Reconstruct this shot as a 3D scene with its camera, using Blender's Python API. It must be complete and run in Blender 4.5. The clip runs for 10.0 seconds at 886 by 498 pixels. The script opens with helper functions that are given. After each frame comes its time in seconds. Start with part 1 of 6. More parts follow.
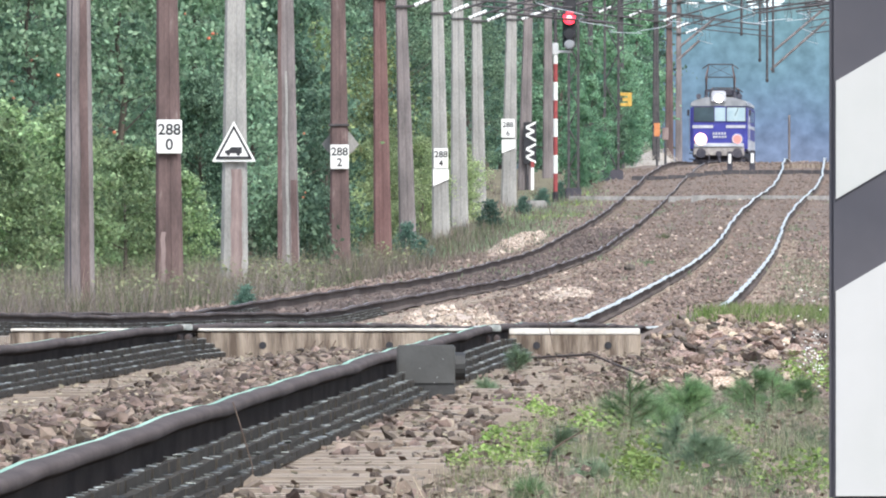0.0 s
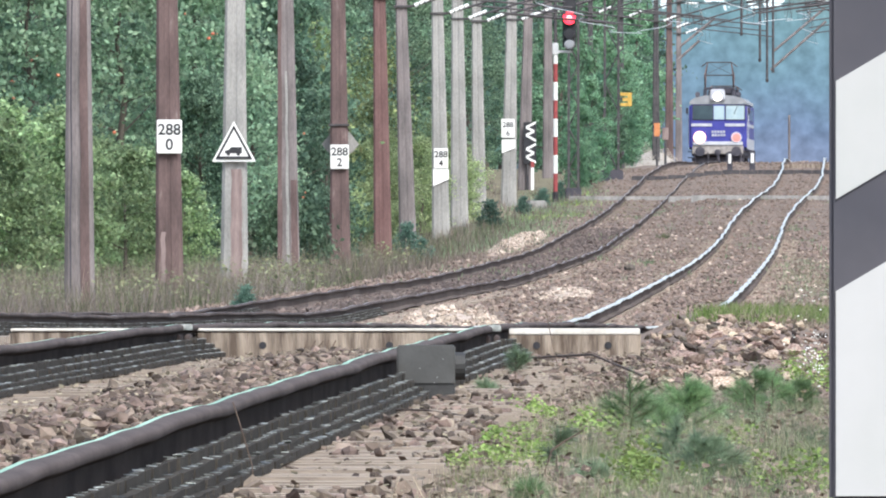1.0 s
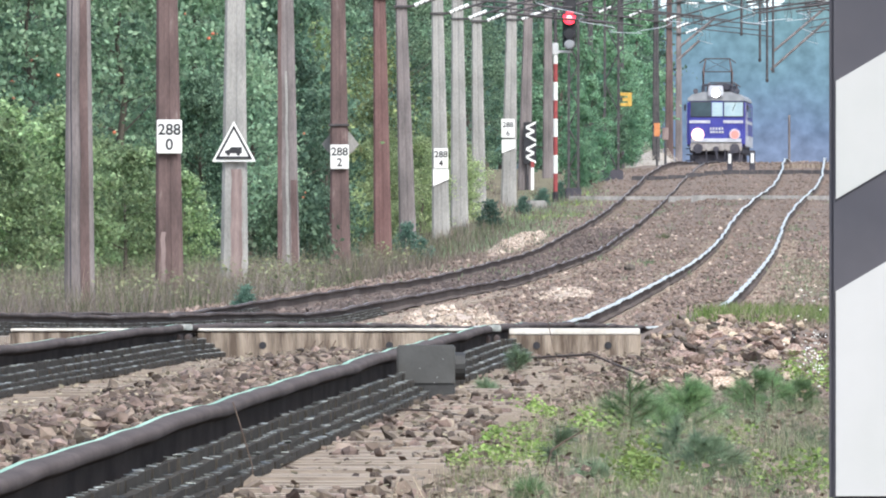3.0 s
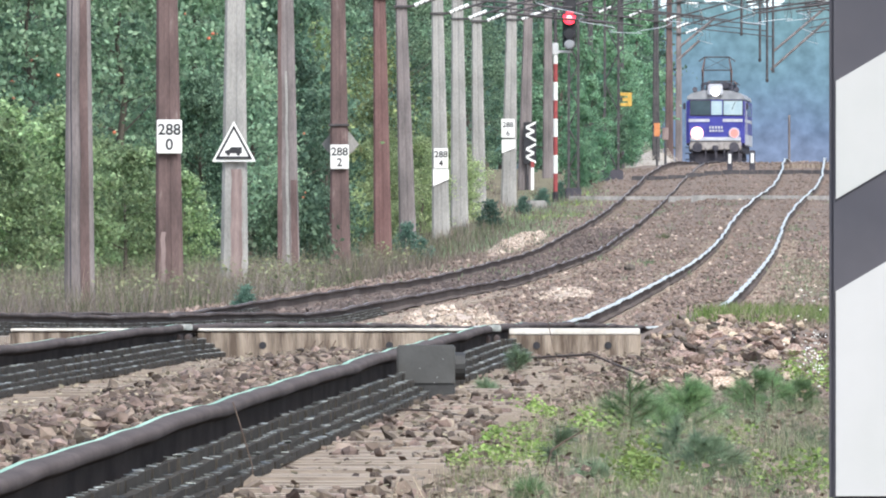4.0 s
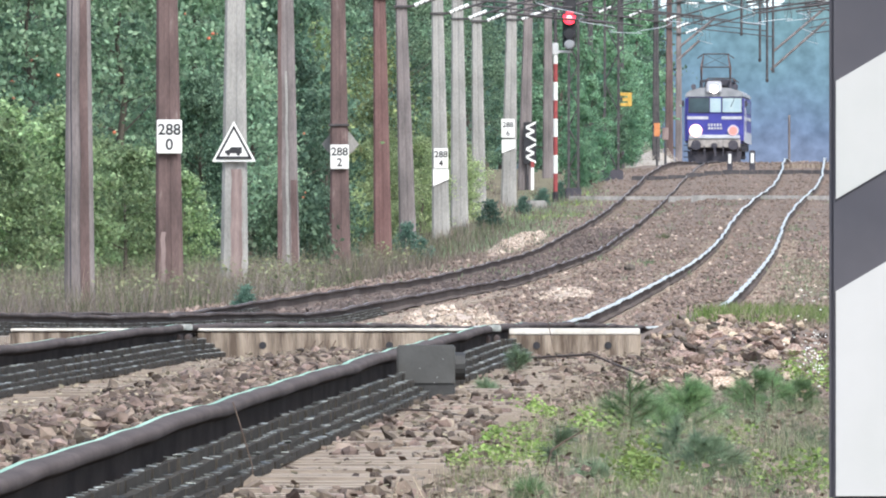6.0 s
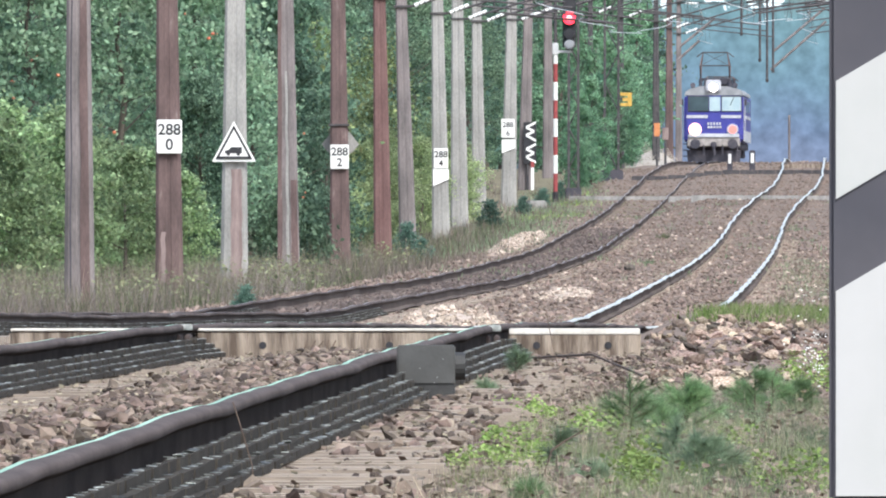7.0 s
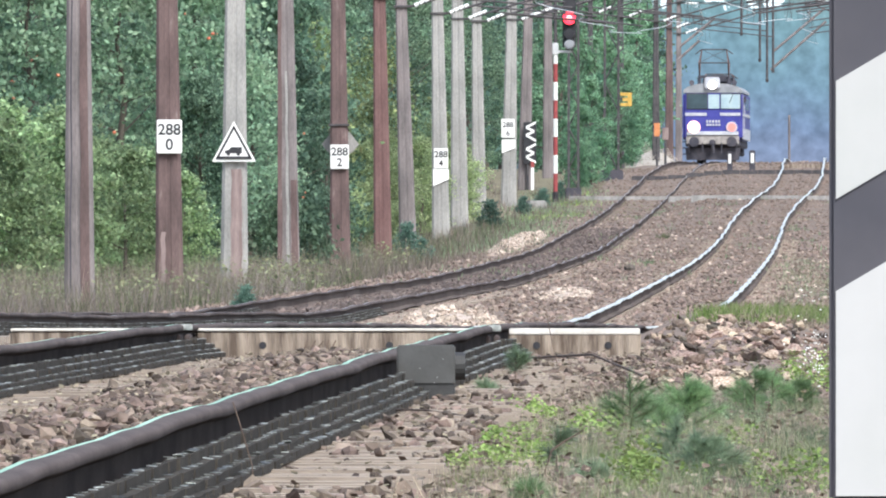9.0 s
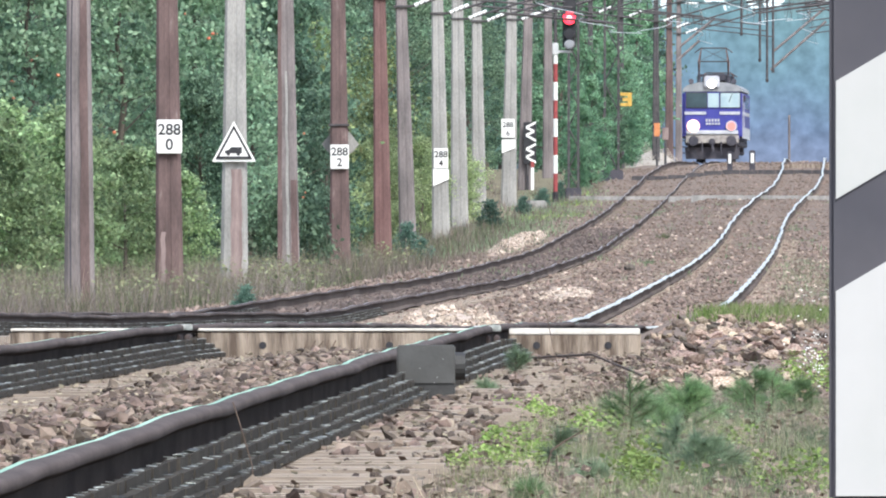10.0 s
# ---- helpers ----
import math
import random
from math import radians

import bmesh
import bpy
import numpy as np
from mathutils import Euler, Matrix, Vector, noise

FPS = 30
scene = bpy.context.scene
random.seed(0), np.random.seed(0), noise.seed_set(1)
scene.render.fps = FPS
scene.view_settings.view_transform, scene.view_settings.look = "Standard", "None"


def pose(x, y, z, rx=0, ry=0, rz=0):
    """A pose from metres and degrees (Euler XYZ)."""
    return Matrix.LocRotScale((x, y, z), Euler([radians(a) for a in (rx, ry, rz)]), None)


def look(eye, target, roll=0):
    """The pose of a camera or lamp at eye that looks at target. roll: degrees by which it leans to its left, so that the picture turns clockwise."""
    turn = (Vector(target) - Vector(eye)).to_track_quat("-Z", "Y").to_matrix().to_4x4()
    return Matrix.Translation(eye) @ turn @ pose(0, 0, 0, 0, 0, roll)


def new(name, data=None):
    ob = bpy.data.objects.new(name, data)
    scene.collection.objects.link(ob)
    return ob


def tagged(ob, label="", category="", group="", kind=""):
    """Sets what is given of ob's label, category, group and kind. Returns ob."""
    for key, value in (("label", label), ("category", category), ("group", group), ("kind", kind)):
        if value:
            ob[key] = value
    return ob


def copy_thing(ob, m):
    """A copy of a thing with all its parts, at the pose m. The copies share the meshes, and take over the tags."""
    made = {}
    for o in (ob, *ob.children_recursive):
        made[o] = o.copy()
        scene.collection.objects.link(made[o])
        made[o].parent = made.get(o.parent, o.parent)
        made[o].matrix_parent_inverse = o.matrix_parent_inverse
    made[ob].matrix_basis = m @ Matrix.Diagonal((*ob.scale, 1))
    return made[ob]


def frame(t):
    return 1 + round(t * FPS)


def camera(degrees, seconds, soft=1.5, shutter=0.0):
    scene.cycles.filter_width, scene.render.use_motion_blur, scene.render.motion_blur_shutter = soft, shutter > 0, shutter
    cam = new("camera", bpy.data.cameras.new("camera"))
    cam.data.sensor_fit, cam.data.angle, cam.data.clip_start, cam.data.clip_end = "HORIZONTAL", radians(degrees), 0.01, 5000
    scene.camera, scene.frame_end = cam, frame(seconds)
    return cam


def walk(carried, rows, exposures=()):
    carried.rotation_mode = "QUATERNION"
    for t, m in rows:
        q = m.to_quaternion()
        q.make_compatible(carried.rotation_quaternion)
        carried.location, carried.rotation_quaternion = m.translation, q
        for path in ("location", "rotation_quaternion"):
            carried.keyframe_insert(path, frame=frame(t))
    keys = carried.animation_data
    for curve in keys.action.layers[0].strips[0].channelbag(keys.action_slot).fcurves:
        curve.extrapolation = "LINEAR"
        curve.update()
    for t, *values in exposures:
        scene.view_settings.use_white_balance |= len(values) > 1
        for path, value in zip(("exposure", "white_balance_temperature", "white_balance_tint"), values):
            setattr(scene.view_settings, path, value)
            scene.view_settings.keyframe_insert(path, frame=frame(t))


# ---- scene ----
# ---- camera: a very long lens close to the rails, on the right of a double track ----
# y runs along the line away from the camera, x to the right, z = 0 at the near rail heads
EYE = (0.0, 0.0, 0.47)
cam = camera(1.4973, 10.0, soft=2.0)
AIM = (-10.9, 1000.0, -0.063)
walk(cam, [(0.0, look(EYE, AIM)), (10.0, look(EYE, AIM))], exposures=[(0.0, 0.87, 6070, 6), (7.5, 0.87, 6070, 6), (9.0, 0.91, 6070, 6), (10.0, 0.92, 6070, 6)])

# ---- daylight: bright thin overcast ----
SUN_ELEV, SUN_AZ = radians(52), radians(152)
world = bpy.data.worlds.new("sky")
scene.world = world
world.use_nodes = True
wn = world.node_tree.nodes
sky = wn.new("ShaderNodeTexSky")
sky.sky_type = "NISHITA"
sky.sun_disc = False
sky.sun_elevation, sky.sun_rotation = SUN_ELEV, SUN_AZ
sky.air_density, sky.dust_density = 1.0, 4.0
wn["Background"].inputs["Strength"].default_value = 0.15
world.node_tree.links.new(sky.outputs["Color"], wn["Background"].inputs["Color"])
sun_data = bpy.data.lights.new("sun", "SUN")
sun_data.energy, sun_data.angle, sun_data.color = 1.9, radians(14), (1.0, 0.97, 0.93)
sun = new("sun", sun_data)
sun_way = Vector((math.sin(SUN_AZ) * math.cos(SUN_ELEV), math.cos(SUN_AZ) * math.cos(SUN_ELEV), math.sin(SUN_ELEV)))
sun.matrix_world = look(sun_way * 50, (0, 0, 0))

# ---- materials ----


def mat(name, a, b, scale=8.0, rough=0.8, metal=0.0, bump=0.3, fine=60.0, island=0.0, stretch=(1, 1, 1), spec=0.4, coords="Object", stain=None, grain=0.28, piece=False):
    """Two-scale noise between colours a and b, a finer grain in value and relief; island: random value spread per loose piece."""
    m = bpy.data.materials.new(name)
    m.use_nodes = True
    nt = m.node_tree
    n, l = nt.nodes, nt.links
    bs = n["Principled BSDF"]
    tc, mp = n.new("ShaderNodeTexCoord"), n.new("ShaderNodeMapping")
    mp.inputs["Scale"].default_value = stretch
    l.new(tc.outputs[coords], mp.inputs["Vector"])
    big, small = n.new("ShaderNodeTexNoise"), n.new("ShaderNodeTexNoise")
    for tex, sc in ((big, scale), (small, fine)):
        tex.inputs["Scale"].default_value = sc
        tex.inputs["Detail"].default_value = 5
        l.new(mp.outputs["Vector"], tex.inputs["Vector"])
    ramp = n.new("ShaderNodeValToRGB")
    ramp.color_ramp.elements[0].position, ramp.color_ramp.elements[1].position = 0.36, 0.64
    ramp.color_ramp.elements[0].color, ramp.color_ramp.elements[1].color = (*a, 1), (*b, 1)
    if stain:
        e = ramp.color_ramp.elements.new(0.8)
        e.color = (*stain, 1)
    hsv = n.new("ShaderNodeHueSaturation")
    mr = n.new("ShaderNodeMapRange")
    mr.inputs["To Min"].default_value, mr.inputs["To Max"].default_value = 1 - grain, 1 + grain
    l.new(big.outputs["Fac"], ramp.inputs["Fac"])
    l.new(small.outputs["Fac"], mr.inputs["Value"])
    l.new(ramp.outputs["Color"], hsv.inputs["Color"])
    if island:
        geo, m2, mul = n.new("ShaderNodeNewGeometry"), n.new("ShaderNodeMapRange"), n.new("ShaderNodeMath")
        m2.inputs["To Min"].default_value, m2.inputs["To Max"].default_value = 1 - island, 1 + island
        mul.operation = "MULTIPLY"
        lot = n.new("ShaderNodeObjectInfo").outputs["Random"] if piece else geo.outputs["Random Per Island"]
        l.new(lot, m2.inputs["Value"])
        l.new(m2.outputs["Result"], mul.inputs[0])
        l.new(mr.outputs["Result"], mul.inputs[1])
        l.new(mul.outputs["Value"], hsv.inputs["Value"])
        h2 = n.new("ShaderNodeMapRange")
        h2.inputs["To Min"].default_value, h2.inputs["To Max"].default_value = 0.5 - 0.03 * island, 0.5 + 0.03 * island
        spin = n.new("ShaderNodeMath")
        spin.operation = "MULTIPLY"
        spin.inputs[1].default_value = 7.31
        turn = n.new("ShaderNodeMath")
        turn.operation = "FRACT"
        l.new(lot, spin.inputs[0])
        l.new(spin.outputs["Value"], turn.inputs[0])
        l.new(turn.outputs["Value"], h2.inputs["Value"])
        l.new(h2.outputs["Result"], hsv.inputs["Hue"])
    else:
        l.new(mr.outputs["Result"], hsv.inputs["Value"])
    l.new(hsv.outputs["Color"], bs.inputs["Base Color"])
    bs.inputs["Roughness"].default_value, bs.inputs["Metallic"].default_value = rough, metal
    bs.inputs["Specular IOR Level"].default_value = spec
    if bump:
        bp = n.new("ShaderNodeBump")
        bp.inputs["Strength"].default_value, bp.inputs["Distance"].default_value = bump, 0.01
        l.new(small.outputs["Fac"], bp.inputs["Height"])
        l.new(bp.outputs["Normal"], bs.inputs["Normal"])
    return m


def leafy(name, a, b, island=0.45, glow=0.5):
    m = mat(name, a, b, scale=0.35, rough=0.55, bump=0, fine=3.0, island=island, spec=0.3, coords="Object")
    bs = m.node_tree.nodes["Principled BSDF"]
    bs.inputs["Subsurface Weight"].default_value = 0.0
    # each plant a little lighter or darker than the next
    info, spread, hue = (m.node_tree.nodes.new(k) for k in ("ShaderNodeObjectInfo", "ShaderNodeMapRange", "ShaderNodeHueSaturation"))
    spread.inputs["To Min"].default_value, spread.inputs["To Max"].default_value = 0.65, 1.35
    was = bs.inputs["Base Color"].links[0].from_socket
    m.node_tree.links.new(info.outputs["Random"], spread.inputs["Value"])
    m.node_tree.links.new(spread.outputs["Result"], hue.inputs["Value"])
    m.node_tree.links.new(was, hue.inputs["Color"])
    m.node_tree.links.new(hue.outputs["Color"], bs.inputs["Base Color"])
    tr, mix = m.node_tree.nodes.new("ShaderNodeBsdfTranslucent"), m.node_tree.nodes.new("ShaderNodeMixShader")
    l = m.node_tree.links
    l.new(bs.inputs["Base Color"].links[0].from_socket, tr.inputs["Color"])
    mix.inputs["Fac"].default_value = glow
    l.new(bs.outputs["BSDF"], mix.inputs[1])
    l.new(tr.outputs["BSDF"], mix.inputs[2])
    l.new(mix.outputs["Shader"], m.node_tree.nodes["Material Output"].inputs["Surface"])
    return m


def shine(name, colour, strength):
    m = bpy.data.materials.new(name)
    m.use_nodes = True
    bs = m.node_tree.nodes["Principled BSDF"]
    bs.inputs["Base Color"].default_value = (*colour, 1)
    bs.inputs["Emission Color"].default_value = (*colour, 1)
    bs.inputs["Emission Strength"].default_value = strength
    return m


M_BALLAST = mat("ballast_bed", (0.115, 0.085, 0.066), (0.215, 0.162, 0.125), scale=1.3, rough=0.95, bump=0.5, fine=25, coords="Object")
M_STONE = mat("ballast_stone", (0.082, 0.062, 0.05), (0.2, 0.155, 0.126), scale=9.0, rough=0.92, fine=60, island=0.65, stain=(0.28, 0.23, 0.185))
M_STONE_PIECE = mat("single_ballast_stone", (0.09, 0.066, 0.05), (0.22, 0.168, 0.13), scale=12.0, rough=0.9, fine=60, island=0.7, stain=(0.34, 0.28, 0.22), piece=True)
M_RUBBLE_PIECE = mat("single_rubble_stone", (0.15, 0.1, 0.072), (0.37, 0.3, 0.24), scale=9.0, rough=0.9, fine=50, island=0.9, stain=(0.48, 0.42, 0.36), piece=True)
M_STONE_DARK = mat("dark_ballast_stone", (0.07, 0.054, 0.048), (0.14, 0.11, 0.098), scale=0.3, rough=0.85, fine=30, island=0.4)
M_STONE_FAR = mat("ballast_stone_far", (0.13, 0.096, 0.079), (0.252, 0.194, 0.162), scale=0.12, rough=0.9, fine=30, island=0.4, stain=(0.15, 0.155, 0.09))
M_PALE = mat("pale_rubble", (0.31, 0.25, 0.2), (0.47, 0.395, 0.33), scale=3, rough=0.9, fine=40, island=0.4)
M_HEAP = mat("grey_rubble", (0.075, 0.052, 0.04), (0.24, 0.18, 0.14), scale=6, rough=0.9, fine=40, island=0.8, stain=(0.38, 0.32, 0.26))
M_MOUND = mat("grey_sand_mound", (0.3, 0.265, 0.225), (0.44, 0.4, 0.345), scale=2, rough=0.95, fine=30, island=0.25)
M_SOIL = mat("soil", (0.11, 0.1, 0.055), (0.2, 0.165, 0.1), scale=0.4, rough=0.95, fine=12, bump=0.5)
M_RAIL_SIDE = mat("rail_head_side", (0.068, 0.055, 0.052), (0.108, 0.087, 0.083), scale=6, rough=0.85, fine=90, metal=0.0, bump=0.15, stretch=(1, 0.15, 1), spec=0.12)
# rusty web and foot, darkened in colour for the shade under the rail head
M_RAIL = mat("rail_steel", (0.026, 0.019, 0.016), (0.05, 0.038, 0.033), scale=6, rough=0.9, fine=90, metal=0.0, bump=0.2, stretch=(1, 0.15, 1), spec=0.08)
# whiter and less metallic than steel, so the far glare sits in the colour
M_HEAD = mat("rail_head_steel", (0.52, 0.53, 0.5), (0.76, 0.76, 0.72), scale=5, rough=0.38, metal=0.4, bump=0.05, fine=60, stretch=(1, 0.1, 1), grain=0.12)
# the mint sheen along the near rail tops is put into this colour
M_HEAD_NEAR = mat("green_sheen_rail_head", (0.27, 0.44, 0.33), (0.4, 0.58, 0.45), scale=5, rough=0.6, metal=0.1, bump=0.05, fine=60, stretch=(1, 0.1, 1), grain=0.12, spec=0.25)
# lighter copy of the rail steel, distance haze mixed into its colour
M_RAIL_HAZED = mat("hazed_rail_steel", (0.08, 0.063, 0.056), (0.13, 0.106, 0.096), scale=0.8, rough=0.9, fine=12, metal=0.0, bump=0.2, stretch=(1, 0.15, 1), spec=0.08)
M_HEAD_DULL = mat("dull_rail_head_steel", (0.3, 0.29, 0.28), (0.46, 0.45, 0.44), scale=5, rough=0.55, metal=0.6, bump=0.05, fine=60, stretch=(1, 0.1, 1))
M_SLEEPER = mat("weathered_sleeper_wood", (0.2, 0.165, 0.135), (0.37, 0.315, 0.26), scale=7, rough=0.9, fine=50, stretch=(0.2, 2, 2), bump=0.5)
M_CONC = mat("old_concrete", (0.1, 0.075, 0.058), (0.33, 0.275, 0.22), scale=5, rough=0.9, fine=40, bump=0.4, stretch=(4.0, 1, 0.5))
M_CONC_TOP = mat("pale_top_concrete", (0.55, 0.52, 0.47), (0.72, 0.69, 0.64), scale=5, rough=0.9, fine=50, bump=0.2)
M_CLIP = mat("fastening_steel", (0.038, 0.034, 0.029), (0.064, 0.057, 0.05), scale=30, rough=0.9, metal=0.0, fine=90, island=0.15, spec=0.1)
M_NUT = mat("bright_dash_steel", (0.12, 0.125, 0.12), (0.34, 0.36, 0.34), scale=30, rough=0.5, metal=0.3, fine=90, island=0.7)
M_BOXG = mat("grey_box_paint", (0.064, 0.064, 0.062), (0.082, 0.082, 0.08), scale=9, rough=0.55, fine=80, bump=0.1, grain=0.08)
M_BOXD = mat("dark_box_base", (0.03, 0.03, 0.03), (0.045, 0.045, 0.045), scale=9, rough=0.6, fine=80, bump=0.1)
M_MAST_C = mat("pale_concrete_mast", (0.235, 0.23, 0.222), (0.345, 0.335, 0.322), scale=1.6, rough=0.85, fine=24, grain=0.42, stretch=(2, 2, 0.6))
M_MAST_G = mat("grey_concrete_mast", (0.13, 0.115, 0.115), (0.23, 0.2, 0.2), scale=1.6, rough=0.85, fine=24, grain=0.42, stretch=(2, 2, 0.5))
M_MAST_R = mat("rusty_red_mast", (0.082, 0.056, 0.054), (0.145, 0.098, 0.094), scale=2.2, rough=0.8, fine=24, grain=0.42, stretch=(2, 2, 0.5), stain=(0.32, 0.28, 0.26))
M_MAST_B = mat("brown_painted_mast", (0.115, 0.063, 0.06), (0.165, 0.095, 0.09), scale=2.2, rough=0.8, fine=24, grain=0.42, stretch=(2, 2, 0.5))
M_IRON = mat("dark_iron", (0.05, 0.047, 0.053), (0.09, 0.083, 0.086), scale=5, rough=0.7, metal=0.1, fine=60)
M_WIRE = mat("grey_wire", (0.45, 0.46, 0.47), (0.65, 0.66, 0.67), scale=5, rough=0.45, metal=0.2, fine=60, bump=0)
M_INSUL = mat("white_porcelain", (0.7, 0.72, 0.72), (0.82, 0.82, 0.82), scale=8, rough=0.2, fine=40, bump=0, grain=0.05)
M_WHITE = mat("white_enamel", (0.74, 0.74, 0.72), (0.82, 0.82, 0.8), scale=5, rough=0.5, fine=40, bump=0.05, grain=0.08)
M_BLACK = mat("black_enamel", (0.02, 0.02, 0.025), (0.035, 0.035, 0.04), scale=5, rough=0.5, fine=40, bump=0.05)
M_RED = mat("red_paint", (0.23, 0.042, 0.046), (0.31, 0.065, 0.065), scale=5, rough=0.6, fine=40, bump=0.1)
M_YELLOW = mat("yellow_enamel", (0.4, 0.25, 0.04), (0.62, 0.4, 0.1), scale=5, rough=0.6, fine=40, bump=0.05)
M_ORANGE = mat("orange_enamel", (0.46, 0.17, 0.07), (0.56, 0.24, 0.1), scale=5, rough=0.6, fine=40, bump=0.05)
M_BOARD_W = mat("board_white_paint", (0.44, 0.45, 0.44), (0.48, 0.48, 0.48), scale=4, rough=0.5, fine=30, bump=0.03, grain=0.03)
M_BOARD_B = mat("board_black_paint", (0.055, 0.055, 0.07), (0.075, 0.072, 0.085), scale=4, rough=0.6, fine=30, bump=0.03, grain=0.06)
M_BARK = mat("bark", (0.06, 0.05, 0.042), (0.14, 0.12, 0.1), scale=4, rough=0.9, fine=30, stretch=(3, 3, 0.6), bump=0.6)
M_STICK = mat("dead_wood", (0.07, 0.05, 0.04), (0.15, 0.11, 0.085), scale=12, rough=0.9, fine=60)
M_LEAF_BRIGHT = leafy("bright_birch_leaves", (0.21, 0.3, 0.15), (0.36, 0.455, 0.255), island=0.5)
M_LEAF_MID = leafy("mid_green_leaves", (0.135, 0.225, 0.15), (0.245, 0.345, 0.22), island=0.5)
M_LEAF_APPLE = leafy("apple_leaves", (0.155, 0.25, 0.165), (0.28, 0.385, 0.25), island=0.5)
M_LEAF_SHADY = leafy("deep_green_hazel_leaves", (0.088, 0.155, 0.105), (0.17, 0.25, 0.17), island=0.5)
M_LEAF_DARK = leafy("dark_green_leaves", (0.105, 0.18, 0.138), (0.192, 0.28, 0.205), island=0.5)
M_LEAF_TEAL = leafy("blue_green_needles", (0.1, 0.18, 0.14), (0.17, 0.265, 0.205))
M_LEAF_LIME = leafy("yellow_green_leaves", (0.235, 0.305, 0.15), (0.385, 0.455, 0.245), island=0.4)
M_LEAF_FRESH = leafy("fresh_acacia_leaves", (0.14, 0.265, 0.165), (0.262, 0.415, 0.262), island=0.5, glow=0.55)
M_LEAF_AUTUMN = leafy("turning_leaves", (0.13, 0.2, 0.09), (0.25, 0.27, 0.12), island=0.6)
M_GRASS = leafy("fresh_grass", (0.165, 0.26, 0.062), (0.29, 0.395, 0.12), glow=0.45)
M_GRASS_DK = leafy("dark_grass", (0.145, 0.2, 0.115), (0.235, 0.3, 0.175), glow=0.45)
M_GRASS_DRY = leafy("dry_tall_grass", (0.125, 0.104, 0.085), (0.215, 0.178, 0.15), glow=0.3)
M_GRASS_MAUVE = leafy("faded_mauve_grass", (0.155, 0.128, 0.122), (0.24, 0.2, 0.19), glow=0.35)
M_GRASS_OL = leafy("olive_tall_grass", (0.105, 0.125, 0.062), (0.175, 0.195, 0.1), glow=0.35)
M_STRAW = leafy("brown_fine_straw", (0.24, 0.2, 0.15), (0.4, 0.345, 0.26), glow=0.4)
M_STALK = leafy("pale_dry_stalks", (0.27, 0.235, 0.16), (0.42, 0.37, 0.27), glow=0.3)
M_NEEDLE = leafy("pine_needles", (0.15, 0.245, 0.115), (0.26, 0.37, 0.185), glow=0.5)
M_NEEDLE_DULL = leafy("dull_pine_needles", (0.175, 0.25, 0.155), (0.28, 0.36, 0.225), glow=0.5)
M_WEED_PALE = leafy("pale_olive_weeds", (0.21, 0.24, 0.125), (0.33, 0.36, 0.2), glow=0.5)
M_RUSTY = leafy("rusty_dead_fern", (0.2, 0.125, 0.07), (0.3, 0.2, 0.12), glow=0.4)
M_FLOWER = mat("white_petals", (0.7, 0.72, 0.66), (0.8, 0.8, 0.76), rough=0.6, bump=0)
M_BLUE = mat("ultramarine_paint", (0.04, 0.042, 0.235), (0.056, 0.06, 0.3), scale=1.5, rough=0.4, fine=20, bump=0.03, grain=0.1)
M_ROOF = mat("grey_roof_paint", (0.22, 0.23, 0.25), (0.31, 0.32, 0.345), scale=2, rough=0.6, fine=20, bump=0.05, grain=0.1)
M_LWHITE = mat("loco_white_stripe", (0.4, 0.41, 0.46), (0.52, 0.53, 0.58), scale=4, rough=0.5, fine=30, bump=0.03, grain=0.1)
M_UNDER = mat("sooty_underframe", (0.04, 0.04, 0.055), (0.075, 0.07, 0.085), scale=3, rough=0.8, fine=25)
M_BEAM = mat("dusty_grey_beam", (0.24, 0.22, 0.21), (0.4, 0.37, 0.35), scale=4, rough=0.7, fine=30)
M_GLASS = mat("cab_glass", (0.05, 0.07, 0.09), (0.07, 0.1, 0.12), scale=2, rough=0.05, fine=10, bump=0, spec=0.9, grain=0.05)
# pale sky reflection painted as the base colour of the glass
M_GLASS_PALE = mat("painted_sky_cab_glass", (0.35, 0.46, 0.52), (0.45, 0.56, 0.6), scale=1.5, rough=0.08, fine=10, bump=0, spec=0.9, grain=0.08)
M_LAMP = shine("burning_headlamp", (1.0, 0.86, 0.78), 6.0)
# warm glow given to the burning lamp's housing in place of glare
M_LAMP_RIM = shine("lamp_glare_ring", (1.0, 0.55, 0.45), 0.85)
M_LAMP_RED = shine("red_signal_light", (1.0, 0.025, 0.05), 1.6)
M_LAMP_CORE = shine("signal_core", (1.0, 0.35, 0.38), 1.5)
M_MARKER = shine("red_marker_lens", (0.85, 0.16, 0.14), 0.7)

# ---- helpers for building ----


def mesh_ob(name, verts, faces, material, smooth=False):
    me = bpy.data.meshes.new(name)
    me.from_pydata([tuple(v) for v in verts], [], [tuple(f) for f in faces])
    me.materials.append(material)
    if smooth:
        me.polygons.foreach_set("use_smooth", [True] * len(me.polygons))
    return new(name, me)


def part(name, bm, material, parent, label=""):
    me = bpy.data.meshes.new(name)
    bm.normal_update()
    bm.to_mesh(me)
    bm.free()
    me.materials.append(material)
    ob = new(name, me)
    ob.parent = parent
    if label:
        ob["label"] = label
    return ob


def thing(name, m, label, category, group="", kind=""):
    ob = new(name)
    ob.matrix_basis = m
    return tagged(ob, label, category, group, kind)


